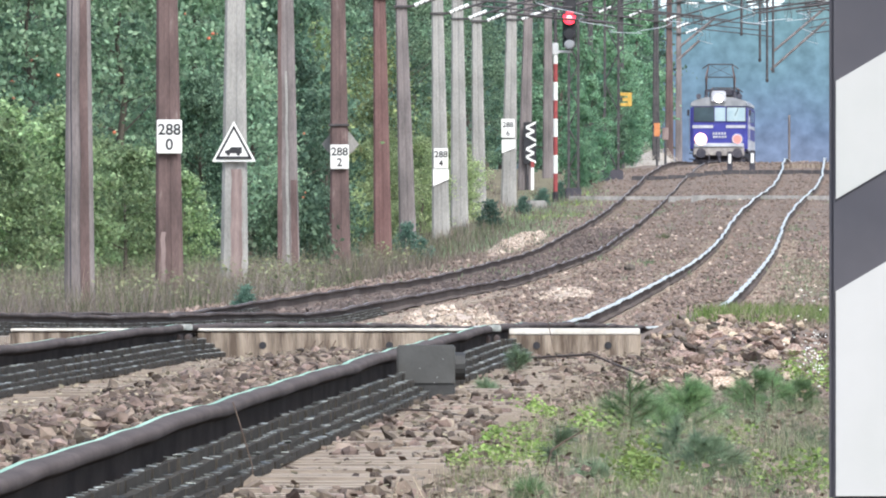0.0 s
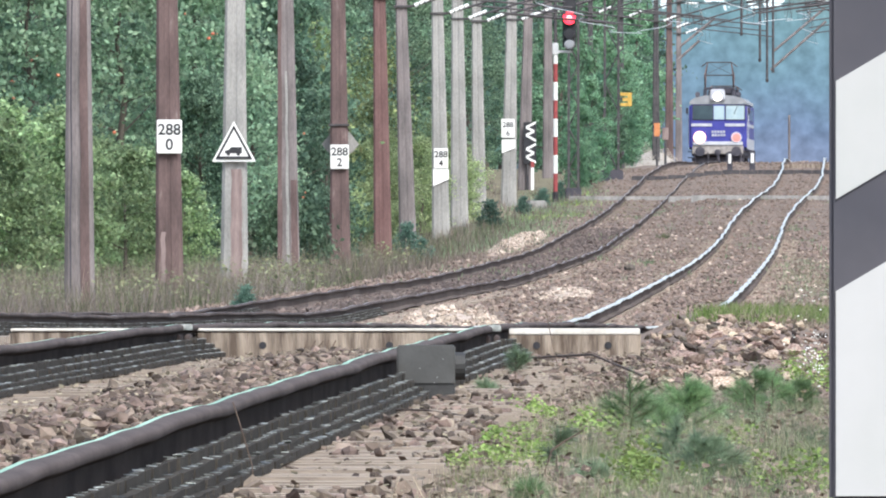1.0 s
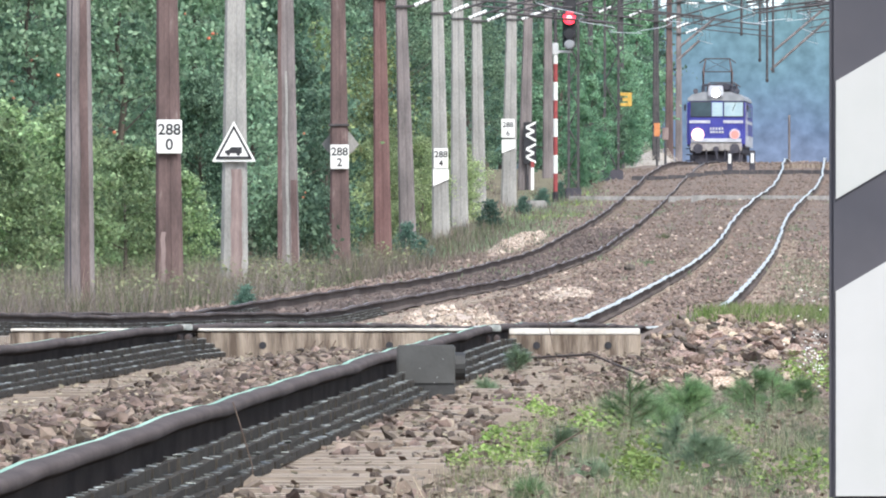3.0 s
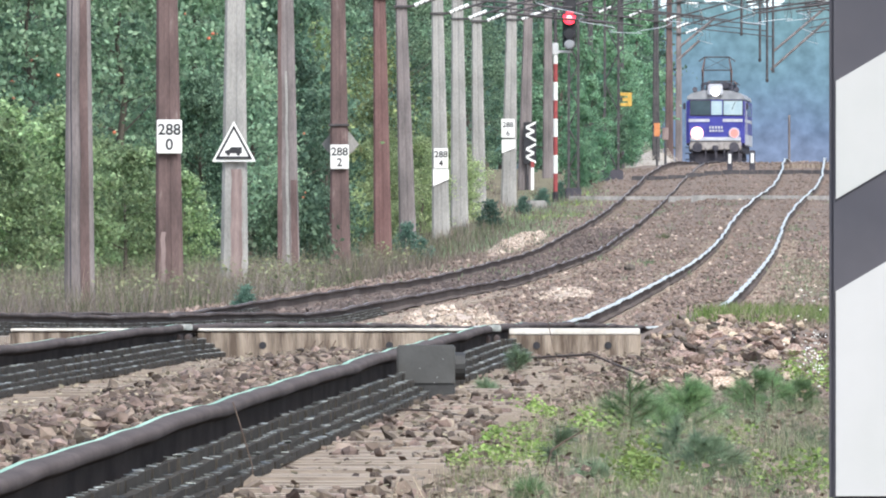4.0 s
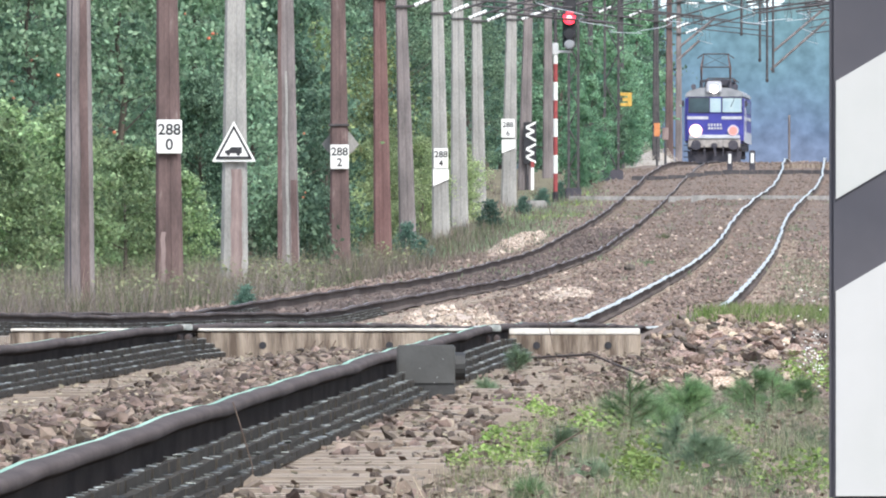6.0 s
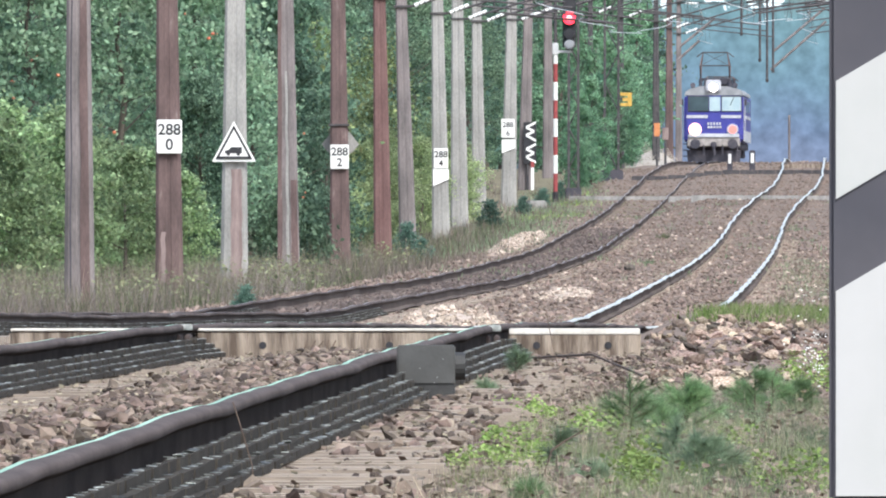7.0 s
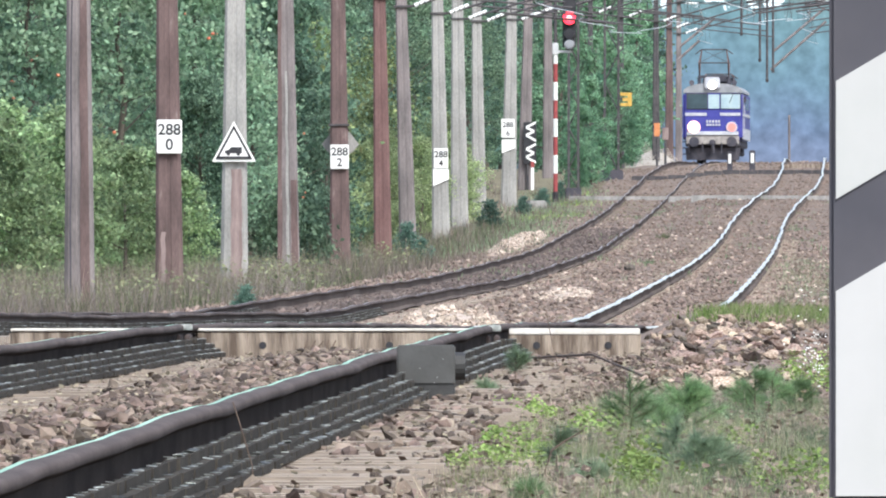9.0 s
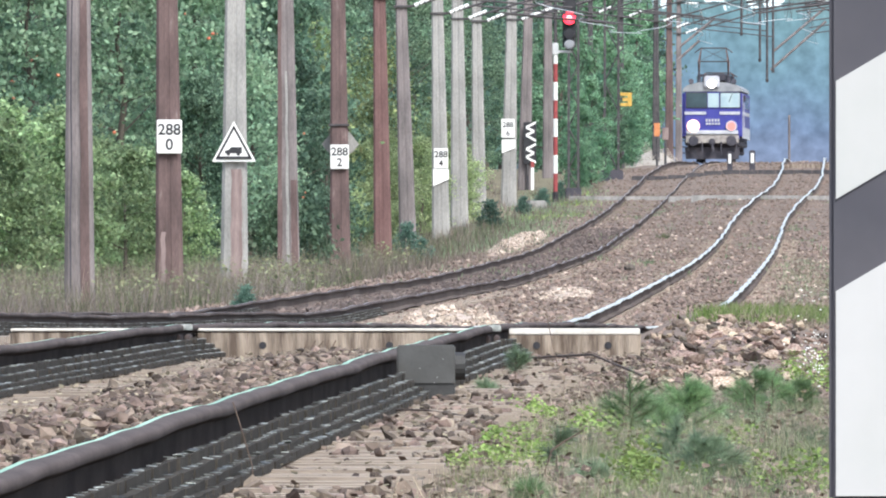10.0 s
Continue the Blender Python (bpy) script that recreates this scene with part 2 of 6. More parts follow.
def box(bm, c, s, bevel=0.0, m=None):
    """A box at centre c with sizes s, its edges bevelled."""
    r = bmesh.ops.create_cube(bm, size=1.0)
    vs = r["verts"]
    for v in vs:
        v.co = Vector((v.co.x * s[0] + c[0], v.co.y * s[1] + c[1], v.co.z * s[2] + c[2]))
    if m is not None:
        bmesh.ops.transform(bm, matrix=m, verts=vs)
    if bevel:
        es = list({e for v in vs for e in v.link_edges})
        bmesh.ops.bevel(bm, geom=es, offset=bevel, segments=2, affect="EDGES")
    return bm


def rod(bm, p0, p1, r0, r1=None, seg=8):
    """A tapered round bar from p0 to p1."""
    p0, p1 = Vector(p0), Vector(p1)
    r1 = r0 if r1 is None else r1
    ax = p1 - p0
    m = Matrix.Translation((p0 + p1) / 2) @ ax.to_track_quat("Z", "Y").to_matrix().to_4x4()
    bmesh.ops.create_cone(bm, cap_ends=True, segments=seg, radius1=r0, radius2=r1, depth=ax.length, matrix=m)
    return bm


def plate(bm, outline, y0, y1):
    """An upright plate: outline in x and z, between y0 and y1."""
    a = [bm.verts.new((x, y0, z)) for x, z in outline]
    b = [bm.verts.new((x, y1, z)) for x, z in outline]
    n = len(outline)
    bm.faces.new(a)
    bm.faces.new(b[::-1])
    for i in range(n):
        bm.faces.new((a[i], b[i], b[(i + 1) % n], a[(i + 1) % n]))
    bmesh.ops.recalc_face_normals(bm, faces=bm.faces)
    return bm


def glide(table, d):
    """Smooth value of a table of (station, value) at d."""
    t = np.array(table, float)
    xs, ys = t[:, 0], t[:, 1]
    m = np.gradient(ys, xs)
    d = np.clip(np.asarray(d, float), xs[0], xs[-1])
    i = np.clip(np.searchsorted(xs, d) - 1, 0, len(xs) - 2)
    h = xs[i + 1] - xs[i]
    u = (d - xs[i]) / h
    return ((2 * u**3 - 3 * u**2 + 1) * ys[i] + (u**3 - 2 * u**2 + u) * h * m[i] + (3 * u**2 - 2 * u**3) * ys[i + 1] + (u**3 - u**2) * h * m[i + 1])


def scatter(name, shapes, pos, size, material, parent=None, tilt=1.0, seed=0):
    """One mesh of many copies of small shapes (verts, faces), each turned at random (tilt 1: any way; 0: about z alone). size: n x 3."""
    rng = np.random.default_rng(seed)
    pos, size = np.asarray(pos, float), np.asarray(size, float)
    n = len(pos)
    which = rng.integers(0, len(shapes), n)
    a = rng.uniform(0, 2 * np.pi, n)
    rx, ry = rng.normal(0, 0.5, (2, n)) * tilt
    ca, sa, cx, sx, cy, sy = np.cos(a), np.sin(a), np.cos(rx), np.sin(rx), np.cos(ry), np.sin(ry)
    allv, allf, base = [], [], 0
    loops = 0
    for k, (v, f) in enumerate(shapes):
        ids = np.where(which == k)[0]
        if not len(ids):
            continue
        v, f = np.array(v, float), np.array(f, int)
        p = v[None] * size[ids][:, None]
        x, y, z = p[..., 0], p[..., 1], p[..., 2]
        c, s = ca[ids][:, None], sa[ids][:, None]
        x, y = x * c - y * s, x * s + y * c
        c, s = cx[ids][:, None], sx[ids][:, None]
        y, z = y * c - z * s, y * s + z * c
        c, s = cy[ids][:, None], sy[ids][:, None]
        x, z = x * c + z * s, -x * s + z * c
        p = np.stack([x, y, z], -1) + pos[ids][:, None]
        allv.append(p.reshape(-1, 3))
        allf.append((f[None] + (np.arange(len(ids)) * len(v))[:, None, None] + base).reshape(-1, f.shape[1]))
        base += len(ids) * len(v)
    v, f = np.concatenate(allv), np.concatenate(allf)
    me = bpy.data.meshes.new(name)
    me.vertices.add(len(v))
    me.vertices.foreach_set("co", v.ravel())
    me.loops.add(f.size)
    me.loops.foreach_set("vertex_index", f.ravel().astype(np.int32))
    me.polygons.add(len(f))
    me.polygons.foreach_set("loop_start", np.arange(0, f.size, f.shape[1], dtype=np.int32))
    me.polygons.foreach_set("use_smooth", np.zeros(len(f), dtype=bool))
    me.update(calc_edges=True)
    me.materials.append(material)
    ob = new(name, me)
    ob.parent = parent
    return ob


def stone_shapes(count, sub, seed):
    """Angular stones: a dented ball with flattened sides."""
    out = []
    for k in range(count):
        rng = np.random.default_rng(seed + k)
        bm = bmesh.new()
        if sub:
            bmesh.ops.create_icosphere(bm, subdivisions=1, radius=0.5)
        else:
            # eight-sided chip
            tips = [bm.verts.new(p) for p in ((0.5, 0, 0), (0, 0.5, 0), (-0.5, 0, 0), (0, -0.5, 0), (0, 0, 0.5), (0, 0, -0.5))]
            for i in range(4):
                bm.faces.new((tips[i], tips[(i + 1) % 4], tips[4]))
                bm.faces.new((tips[(i + 1) % 4], tips[i], tips[5]))
            bm.verts.index_update()
        v = np.array([tuple(x.co) for x in bm.verts])
        v *= rng.uniform(0.7, 1.3, (len(v), 1))
        for _ in range(4):
            w = rng.normal(size=3)
            w /= np.linalg.norm(w)
            dd = v @ w
            v -= np.outer(np.maximum(dd - rng.uniform(0.18, 0.32), 0), w)
        f = [[x.index for x in fc.verts] for fc in bm.faces]
        bm.free()
        out.append((v, f))
    return out


BLADE = [([(-0.5, 0, 0), (0.5, 0, 0), (0.32, 0.1, 0.5), (-0.32, 0.1, 0.5)], [(0, 1, 2, 3)]),
         ([(-0.5, 0, 0), (0.5, 0, 0), (0.1, 0.3, 1.0), (-0.1, 0.3, 1.0)], [(0, 1, 2, 3)]),
         ([(-0.5, 0, 0), (0.5, 0, 0), (0.5, 0.12, 1.0), (0.4, 0.12, 1.0)], [(0, 1, 2, 3)])]
LEAF = [([(0, -0.5, 0), (0.32, 0, 0.08), (0, 0.5, 0), (-0.32, 0, 0.08)], [(0, 1, 2, 3)]),
        ([(0, -0.5, 0), (0.4, -0.1, -0.1), (0, 0.5, 0.1), (-0.4, 0.1, 0.1)], [(0, 1, 2, 3)])]
STONES, STONES_LOW = stone_shapes(8, 1, 10), stone_shapes(8, 0, 40)

# ---- plan of the double track: stations along y in metres ----
# near track: centre line and rail height
NEAR_X = [(20, -2.25), (350, -2.22), (411, -2.12), (463, -1.95), (554, -1.82), (679, -1.75), (772, -1.66), (894, -1.6), (982, -1.5), (1026, -1.3),
          (1062, -1.05), (1158, -0.6), (1220, -0.4), (1300, -0.3), (1600, 0.0), (2400, 5.0), (3200, 18.0)]
NEAR_Z = [(20, 0.0), (62, 0.023), (73, 0.031), (87, 0.038), (107, 0.041), (122, 0.042), (141, 0.034), (160, 0.025), (172, 0.0), (200, -0.07),
          (230, -0.155), (294, -0.353), (330, -0.46), (370, -0.56), (411, -0.6), (430, -0.585), (450, -0.54), (490, -0.47), (530, -0.41), (583, -0.34), (679, -0.22), (772, 0.0), (894, 0.38), (982, 0.86),
          (1026, 1.2), (1062, 1.5), (1158, 2.05), (1220, 2.55), (1260, 2.95), (1300, 3.22), (1400, 3.35), (1600, 3.72), (1662, 3.83), (1700, 3.69), (1735, 3.42), (1800, 3.1), (2400, 2.5), (3200, 2.5)]
# far track, on which the train comes
FAR_X = [(20, -6.35), (350, -6.3), (411, -6.2), (503, -6.0), (683, -5.9), (807, -5.8), (1006, -5.8), (1144, -5.65), (1196, -5.5), (1237, -5.3),
         (1400, -5.1), (1662, -4.92), (1735, -4.79), (2400, 0.5), (3200, 14.0)]
FAR_Z = [(20, 0.0), (172, 0.01), (207, -0.02), (270, -0.2), (335, -0.33), (376, -0.43), (418, -0.41), (454, -0.39), (503, -0.36), (592, -0.33), (683, -0.2),
         (807, 0.05), (897, 0.38), (1006, 0.79), (1144, 1.6), (1196, 2.05), (1237, 2.5), (1300, 2.9), (1400, 3.3), (1600, 3.72), (1662, 3.83), (1700, 3.69), (1735, 3.42), (1800, 3.1), (2400, 2.5), (3200, 2.5)]


def wobble(d, seed):
    """Worn alignment of old rails, in metres."""
    d = np.asarray(d, float)
    amp = 0.002 + 0.000012 * np.clip(d - 150, 0, 900)
    k = np.interp(d, [60, 300, 1200], [0.8, 0.45, 0.2])
    ph = np.cumsum(np.concatenate([[0], np.diff(d) * (k[1:] + k[:-1]) / 2])) if d.size > 1 else d * k
    return amp * sum(a * np.sin(ph * f + seed * g) for a, f, g in ((0.8, 1, 1), (0.7, 0.43, 2.2), (0.6, 1.73, 3.1), (0.7, 0.71, 4.3), (0.22, 2.6, 5.7), (0.1, 3.9, 7.1)))


def bed_z(x, d):
    """Rail height of the line at any x: the far track's to the left, the near track's to the right."""
    zn, zf = glide(NEAR_Z, d), glide(FAR_Z, d)
    u = np.clip((np.asarray(x) + 5.3) / 2.0, 0, 1)
    return zf * (1 - u) + zn * u


def ground_z(x, d):
    """Surface of the formation, ballast and verges."""
    x, d = np.asarray(x, float), np.asarray(d, float)
    z = bed_z(x, d) - 0.2
    cn, cf = glide(NEAR_X, d), glide(FAR_X, d)
    hump = lambda c: np.clip(1 - np.abs(x - c) / 0.55, 0, 1)
    z = z - 0.012 + 0.035 * hump(cn) + 0.03 * hump(cf)
    z = z + 0.04 * np.clip((d - 300) / 60, 0, 1)
    edge = np.clip((cf - 2.0 - x) / 3.0, 0, 1)
    z = z - 0.15 * edge
    shoulder = np.clip((x - cn - 1.7) / 2.5, 0, 1)
    z = z - 0.08 * shoulder
    # raised verge right of the track where the line dips
    rise = np.clip((x - cn - 0.98) / 0.5, 0, 1)
    along = np.clip((d - 160) / 30, 0, 1) * np.clip((420 - d) / 120, 0, 1)
    z = z + (0.25 + np.clip(-0.06 - glide(NEAR_Z, d), 0, 0.2) * 0.5) * rise * rise * (3 - 2 * rise) * along
    return z


STATIONS = np.concatenate([np.arange(-40, 60, 10), np.arange(60, 220, 2), np.arange(220, 1300, 8), np.arange(1300, 2000, 20), np.arange(2000, 4200, 100)])


def sheet(name, xs, lift, material, far=4200):
    """A sheet along the line, its rows at the stations, xs offsets from the mid line."""
    ds = STATIONS[STATIONS <= far]
    mid = (glide(NEAR_X, ds) + glide(FAR_X, ds)) / 2
    v, f = [], []
    w = len(xs)
    for i, d in enumerate(ds):
        px = mid[i] + np.array(xs)
        z = ground_z(px, np.full(w, d)) + lift
        v += [(px[k], d, z[k]) for k in range(w)]
    for i in range(len(ds) - 1):
        for k in range(w - 1):
            a = i * w + k
            f.append((a, a + 1, a + w + 1, a + w))
    return mesh_ob(name, v, f, material, True)


BED_X = [-4.6, -4.2, -3.6, -3.1, -2.8, -2.4, -2.05, -1.7, -1.3, -0.8, 0, 0.8, 1.3, 1.7, 2.05, 2.4, 2.8, 3.1, 3.6, 3.85, 4.1, 4.35, 4.6]
ground = sheet("ground", [-1500, -400, -100, -40, -20, -12, -8, -6, *BED_X, 6, 8, 12, 20, 40, 100, 400, 1500], -0.05, M_SOIL)
tagged(ground, "sandy verge soil under grass beside the railway", "ground", kind="structure")
bed = sheet("track_bed", BED_X, 0.0, M_BALLAST, 2400)
tagged(bed, "brown crushed stone ballast of a double track", "track bed", kind="structure")

# ---- rails and sleepers ----
# half profile of a flat-bottomed rail, from the head's top: (x, z)
HEAD = [(-0.033, -0.005), (-0.024, -0.001), (-0.008, 0.0)]
FLANK = [(-0.008, 0.0), (0.02, -0.001), (0.03, -0.005), (0.0345, -0.011), (0.0345, -0.026), (0.026, -0.031)]
# band widened over the head's edge to imitate glare on distant rails
HEAD_GLARE = [(-0.033, -0.005), (-0.024, -0.001), (0.0, 0.0005), (0.021, 0.0), (0.032, -0.004), (0.0365, -0.011), (0.0365, -0.02)]
BODY = [(0.026, -0.031), (0.009, -0.042), (0.008, -0.115), (0.02, -0.126), (0.0625, -0.138), (0.0625, -0.149), (-0.0625, -0.149), (-0.0625, -0.138), (-0.008, -0.115), (-0.009, -0.05), (-0.036, -0.036), (-0.036, -0.012), (-0.033, -0.005)]
RAIL_D = np.concatenate([np.arange(20, 300, 1.0), np.arange(300, 1400, 4.0), np.arange(1400, 2400, 10.0)])


def sweep(name, profile, line, material, parent):
    n = len(profile)
    v = [(x + px, d, z + pz) for x, d, z in line for px, pz in profile]
    f = [(i * n + k, i * n + k + 1, (i + 1) * n + k + 1, (i + 1) * n + k) for i in range(len(line) - 1) for k in range(n - 1)]
    ob = mesh_ob(name, v, f, material, len(profile) < 8)
    ob.parent = parent
    return ob


def row_of(name, shape, pos, size, material, parent):
    """One mesh of many unturned copies of a shape."""
    v, f = np.array(shape[0], float), np.array(shape[1], int)
    vv = (v[None] * size[:, None] + pos[:, None]).reshape(-1, 3)
    ff = (f[None] + (np.arange(len(pos)) * len(v))[:, None, None]).reshape(-1, f.shape[1])
    ob = mesh_ob(name, vv.tolist(), ff.tolist(), material)
    ob.parent = parent
    return ob


def track(label, xs, zs, seed, near_parts, head):
    root = thing("railway_track", Matrix.Identity(4), label, "railway track", kind="structure")
    cx, cz = glide(xs, RAIL_D), glide(zs, RAIL_D)
    for k, side in enumerate((-0.7535, 0.7535)):
        wx, wz = wobble(RAIL_D, seed + k), wobble(RAIL_D, seed + k + 0.7)
        line = list(zip(cx + side + wx, RAIL_D, cz + wz))
        rail = sweep("rail", BODY, line[:281], M_RAIL if head == M_HEAD else M_RAIL_HAZED, root)
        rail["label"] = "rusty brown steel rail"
        sweep("rail_body", BODY, line[280:], M_RAIL_HAZED, rail)["label"] = "brown rail further along, haze in its paler colour"
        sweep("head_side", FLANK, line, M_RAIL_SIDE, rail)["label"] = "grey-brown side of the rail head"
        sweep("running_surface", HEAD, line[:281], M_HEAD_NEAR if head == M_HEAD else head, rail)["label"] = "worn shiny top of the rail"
        sweep("running_surface", HEAD_GLARE if head == M_HEAD else HEAD, line[280:], head, rail)["label"] = "pale top of the rail further along"
    # sleepers: the nearest as pieces, the others joined
    bm = bmesh.new()
    box(bm, (0, 0, -0.075), (2.5, 0.24, 0.15), 0.012)
    me = bpy.data.meshes.new("sleeper")
    bm.to_mesh(me)
    sv = np.array([tuple(v.co) for v in bm.verts])
    bm.free()
    me.materials.append(M_SLEEPER)
    rng = np.random.default_rng(seed * 10)
    sd = np.arange(61, 900, 0.62)
    sd = sd + rng.normal(0, 0.02, len(sd))
    sx, sz = glide(xs, sd), glide(zs, sd) - 0.164
    for i in range(near_parts):
        ob = new("sleeper", me)
        ob.parent = root
        ob.matrix_basis = pose(sx[i] + rng.normal(0, 0.05), sd[i], sz[i] + rng.normal(0, 0.004), 0, 0, rng.normal(0, 0.6))
    cube = [([(-.5, -.5, -1), (.5, -.5, -1), (.5, .5, -1), (-.5, .5, -1), (-.5, -.5, 0), (.5, -.5, 0), (.5, .5, 0), (-.5, .5, 0)],
             [(0, 1, 5, 4), (1, 2, 6, 5), (2, 3, 7, 6), (3, 0, 4, 7), (4, 5, 6, 7)])]
    v0, f0 = cube[0]
    verts, faces = [], []
    for i in range(near_parts, len(sd)):
        b = len(verts)
        verts += [(sx[i] + x * 2.5, sd[i] + y * 0.24, sz[i] + z * 0.15) for x, y, z in v0]
        faces += [tuple(b + q for q in fc) for fc in f0]
    far = mesh_ob("sleeper_row", verts, faces, M_SLEEPER)
    far.parent = root
    tagged(far, "weathered sleepers further along the track", kind="stuff")
    # fastenings: ribbed plate and two screws at each side of each rail
    pos, size, nuts = [], [], []
    ok = sd < 420
    for side in (-0.7535, 0.7535):
        for off, w, h in ((-0.12, 0.09, 0.02), (0.115, 0.1, 0.012), (-0.1, 0.03, 0.06), (0.155, 0.022, 0.02), (0.128, 0.024, 0.038), (0.098, 0.024, 0.062), (0.07, 0.018, 0.086)):
            x = sx[ok] + side + off + rng.normal(0, 0.003, ok.sum())
            if off > 0.06 and w < 0.03:
                nuts.append(np.stack([x, sd[ok], sz[ok] + 0.009 + h], 1)[rng.uniform(0, 1, ok.sum()) < 0.8])
            pos.append(np.stack([x, sd[ok] + rng.normal(0, 0.02, ok.sum()), sz[ok] + 0.004 + h], 1))
            size.append(np.stack([np.full(ok.sum(), w), np.full(ok.sum(), 0.6), h * rng.uniform(0.94, 1.06, ok.sum())], 1))
    v0 = [(x, y, z) for x, y, z in v0]
    fast = row_of("rail_fastening", (v0, f0), np.concatenate(pos), np.concatenate(size), M_CLIP, root)
    tagged(fast, "dark steel plates and screws holding the rails", kind="stuff")
    # thin pale caps on the bolts, painted glints
    nuts = np.concatenate(nuts)
    tops = scatter("bolt_top", [(v0, f0)], nuts, np.array((0.018, 0.018, 0.0017)) * rng.uniform(0.7, 1.3, (len(nuts), 1)), M_NUT, root, tilt=0.15, seed=seed + 1)
    tagged(tops, "bolt tops along the rail foot, glints in their pale colour", kind="stuff")
    return root


def rail_joint(x, d, label):
    """Two bolted fishplates over a joint between rail lengths."""
    z = float(glide(NEAR_Z, d))
    root = thing("rail_joint", pose(x, d, z), label, "rail joint", "rail joints")
    for s in (-1, 1):
        bm = bmesh.new()
        box(bm, (s * 0.022, 0, -0.082), (0.024, 0.8, 0.075), 0.006)
        fp = part("fishplate", bm, M_RAIL_SIDE, root)
        for y in (-0.3, -0.1, 0.1, 0.3):
            bm = bmesh.new()
            rod(bm, (s * 0.034, y, -0.08), (s * 0.058, y, -0.08), 0.018, seg=6)
            part("bolt", bm, M_CLIP, fp)
    bm = bmesh.new()
    box(bm, (0.002, 0, -0.012), (0.076, 0.03, 0.03), 0.003)
    part("joint_gap", bm, M_NUT, root, "worn bright rail ends at the gap")


rail_joint(-1.4965, 158.5, "bolted joint in the rail beside the beam")
rail_joint(-3.0035, 162.0, "bolted joint in the far rail of the near track")
track("single near track with weathered sleepers and worn steel rails", NEAR_X, NEAR_Z, 1, 260, M_HEAD)
track("second track with dark rails on brown ballast", FAR_X, FAR_Z, 5, 0, M_HEAD_DULL)

# ---- backdrop: hazy woods and bright sky far down the line ----


def make_backdrop():
    m = bpy.data.materials.new("painted_haze_distance")
    m.use_nodes = True
    nt = m.node_tree
    n, l = nt.nodes, nt.links
    n.remove(n["Principled BSDF"])
    # glows by itself: haze and sky brightness are painted into this emission
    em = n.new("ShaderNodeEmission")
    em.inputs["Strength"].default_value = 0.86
    tc, sep = n.new("ShaderNodeTexCoord"), n.new("ShaderNodeSeparateXYZ")
    l.new(tc.outputs["Object"], sep.inputs["Vector"])
    # crowns: two scales of noise around a painted vertical change from blue haze to green tops
    big, small = n.new("ShaderNodeTexNoise"), n.new("ShaderNodeTexNoise")
    big.inputs["Scale"].default_value, big.inputs["Detail"].default_value = 0.16, 8
    small.inputs["Scale"].default_value, small.inputs["Detail"].default_value = 0.75, 9
    flat = n.new("ShaderNodeMapping")
    flat.inputs["Scale"].default_value = (0.95, 1.0, 1.0)
    l.new(tc.outputs["Object"], flat.inputs["Vector"])
    for tex in (big, small):
        l.new(flat.outputs["Vector"], tex.inputs["Vector"])
    add = n.new("ShaderNodeMath")
    add.operation = "MULTIPLY_ADD"
    l.new(big.outputs["Fac"], add.inputs[0])
    add.inputs[1].default_value = 7.0
    l.new(sep.outputs["Z"], add.inputs[2])
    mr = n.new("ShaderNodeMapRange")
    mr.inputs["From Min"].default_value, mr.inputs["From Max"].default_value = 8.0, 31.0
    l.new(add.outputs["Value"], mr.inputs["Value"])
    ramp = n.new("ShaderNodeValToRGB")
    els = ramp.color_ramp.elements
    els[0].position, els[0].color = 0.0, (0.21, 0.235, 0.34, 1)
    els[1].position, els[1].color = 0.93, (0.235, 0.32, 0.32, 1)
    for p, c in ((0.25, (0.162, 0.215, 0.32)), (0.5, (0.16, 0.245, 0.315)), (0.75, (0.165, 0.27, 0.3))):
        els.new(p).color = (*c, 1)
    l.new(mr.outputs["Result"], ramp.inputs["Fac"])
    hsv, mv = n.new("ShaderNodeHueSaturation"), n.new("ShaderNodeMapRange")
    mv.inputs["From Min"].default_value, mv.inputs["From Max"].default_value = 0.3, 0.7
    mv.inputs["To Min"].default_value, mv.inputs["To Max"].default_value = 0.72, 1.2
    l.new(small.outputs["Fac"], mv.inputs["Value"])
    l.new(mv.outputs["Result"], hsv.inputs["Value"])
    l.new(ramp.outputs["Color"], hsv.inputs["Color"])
    # ragged tree tops against the sky
    top, gap = n.new("ShaderNodeMath"), n.new("ShaderNodeMapRange")
    top.operation = "MULTIPLY_ADD"
    l.new(small.outputs["Fac"], top.inputs[0])
    top.inputs[1].default_value = 13.0
    l.new(sep.outputs["Z"], top.inputs[2])
    gap.inputs["From Min"].default_value, gap.inputs["From Max"].default_value = 30.2, 30.8
    l.new(top.outputs["Value"], gap.inputs["Value"])
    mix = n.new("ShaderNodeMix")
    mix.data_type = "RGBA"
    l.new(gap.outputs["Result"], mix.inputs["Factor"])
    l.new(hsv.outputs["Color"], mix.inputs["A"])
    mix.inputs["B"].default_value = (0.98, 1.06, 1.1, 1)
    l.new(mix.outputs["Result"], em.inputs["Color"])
    l.new(em.outputs["Emission"], n["Material Output"].inputs["Surface"])
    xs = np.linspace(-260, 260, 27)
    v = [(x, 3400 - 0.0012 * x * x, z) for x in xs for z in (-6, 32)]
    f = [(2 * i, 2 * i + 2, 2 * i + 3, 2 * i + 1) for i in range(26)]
    tagged(mesh_ob("backdrop", v, f, m), "distant blue-green woods under a pale sky, haze in their colour", "backdrop", kind="structure")


make_backdrop()

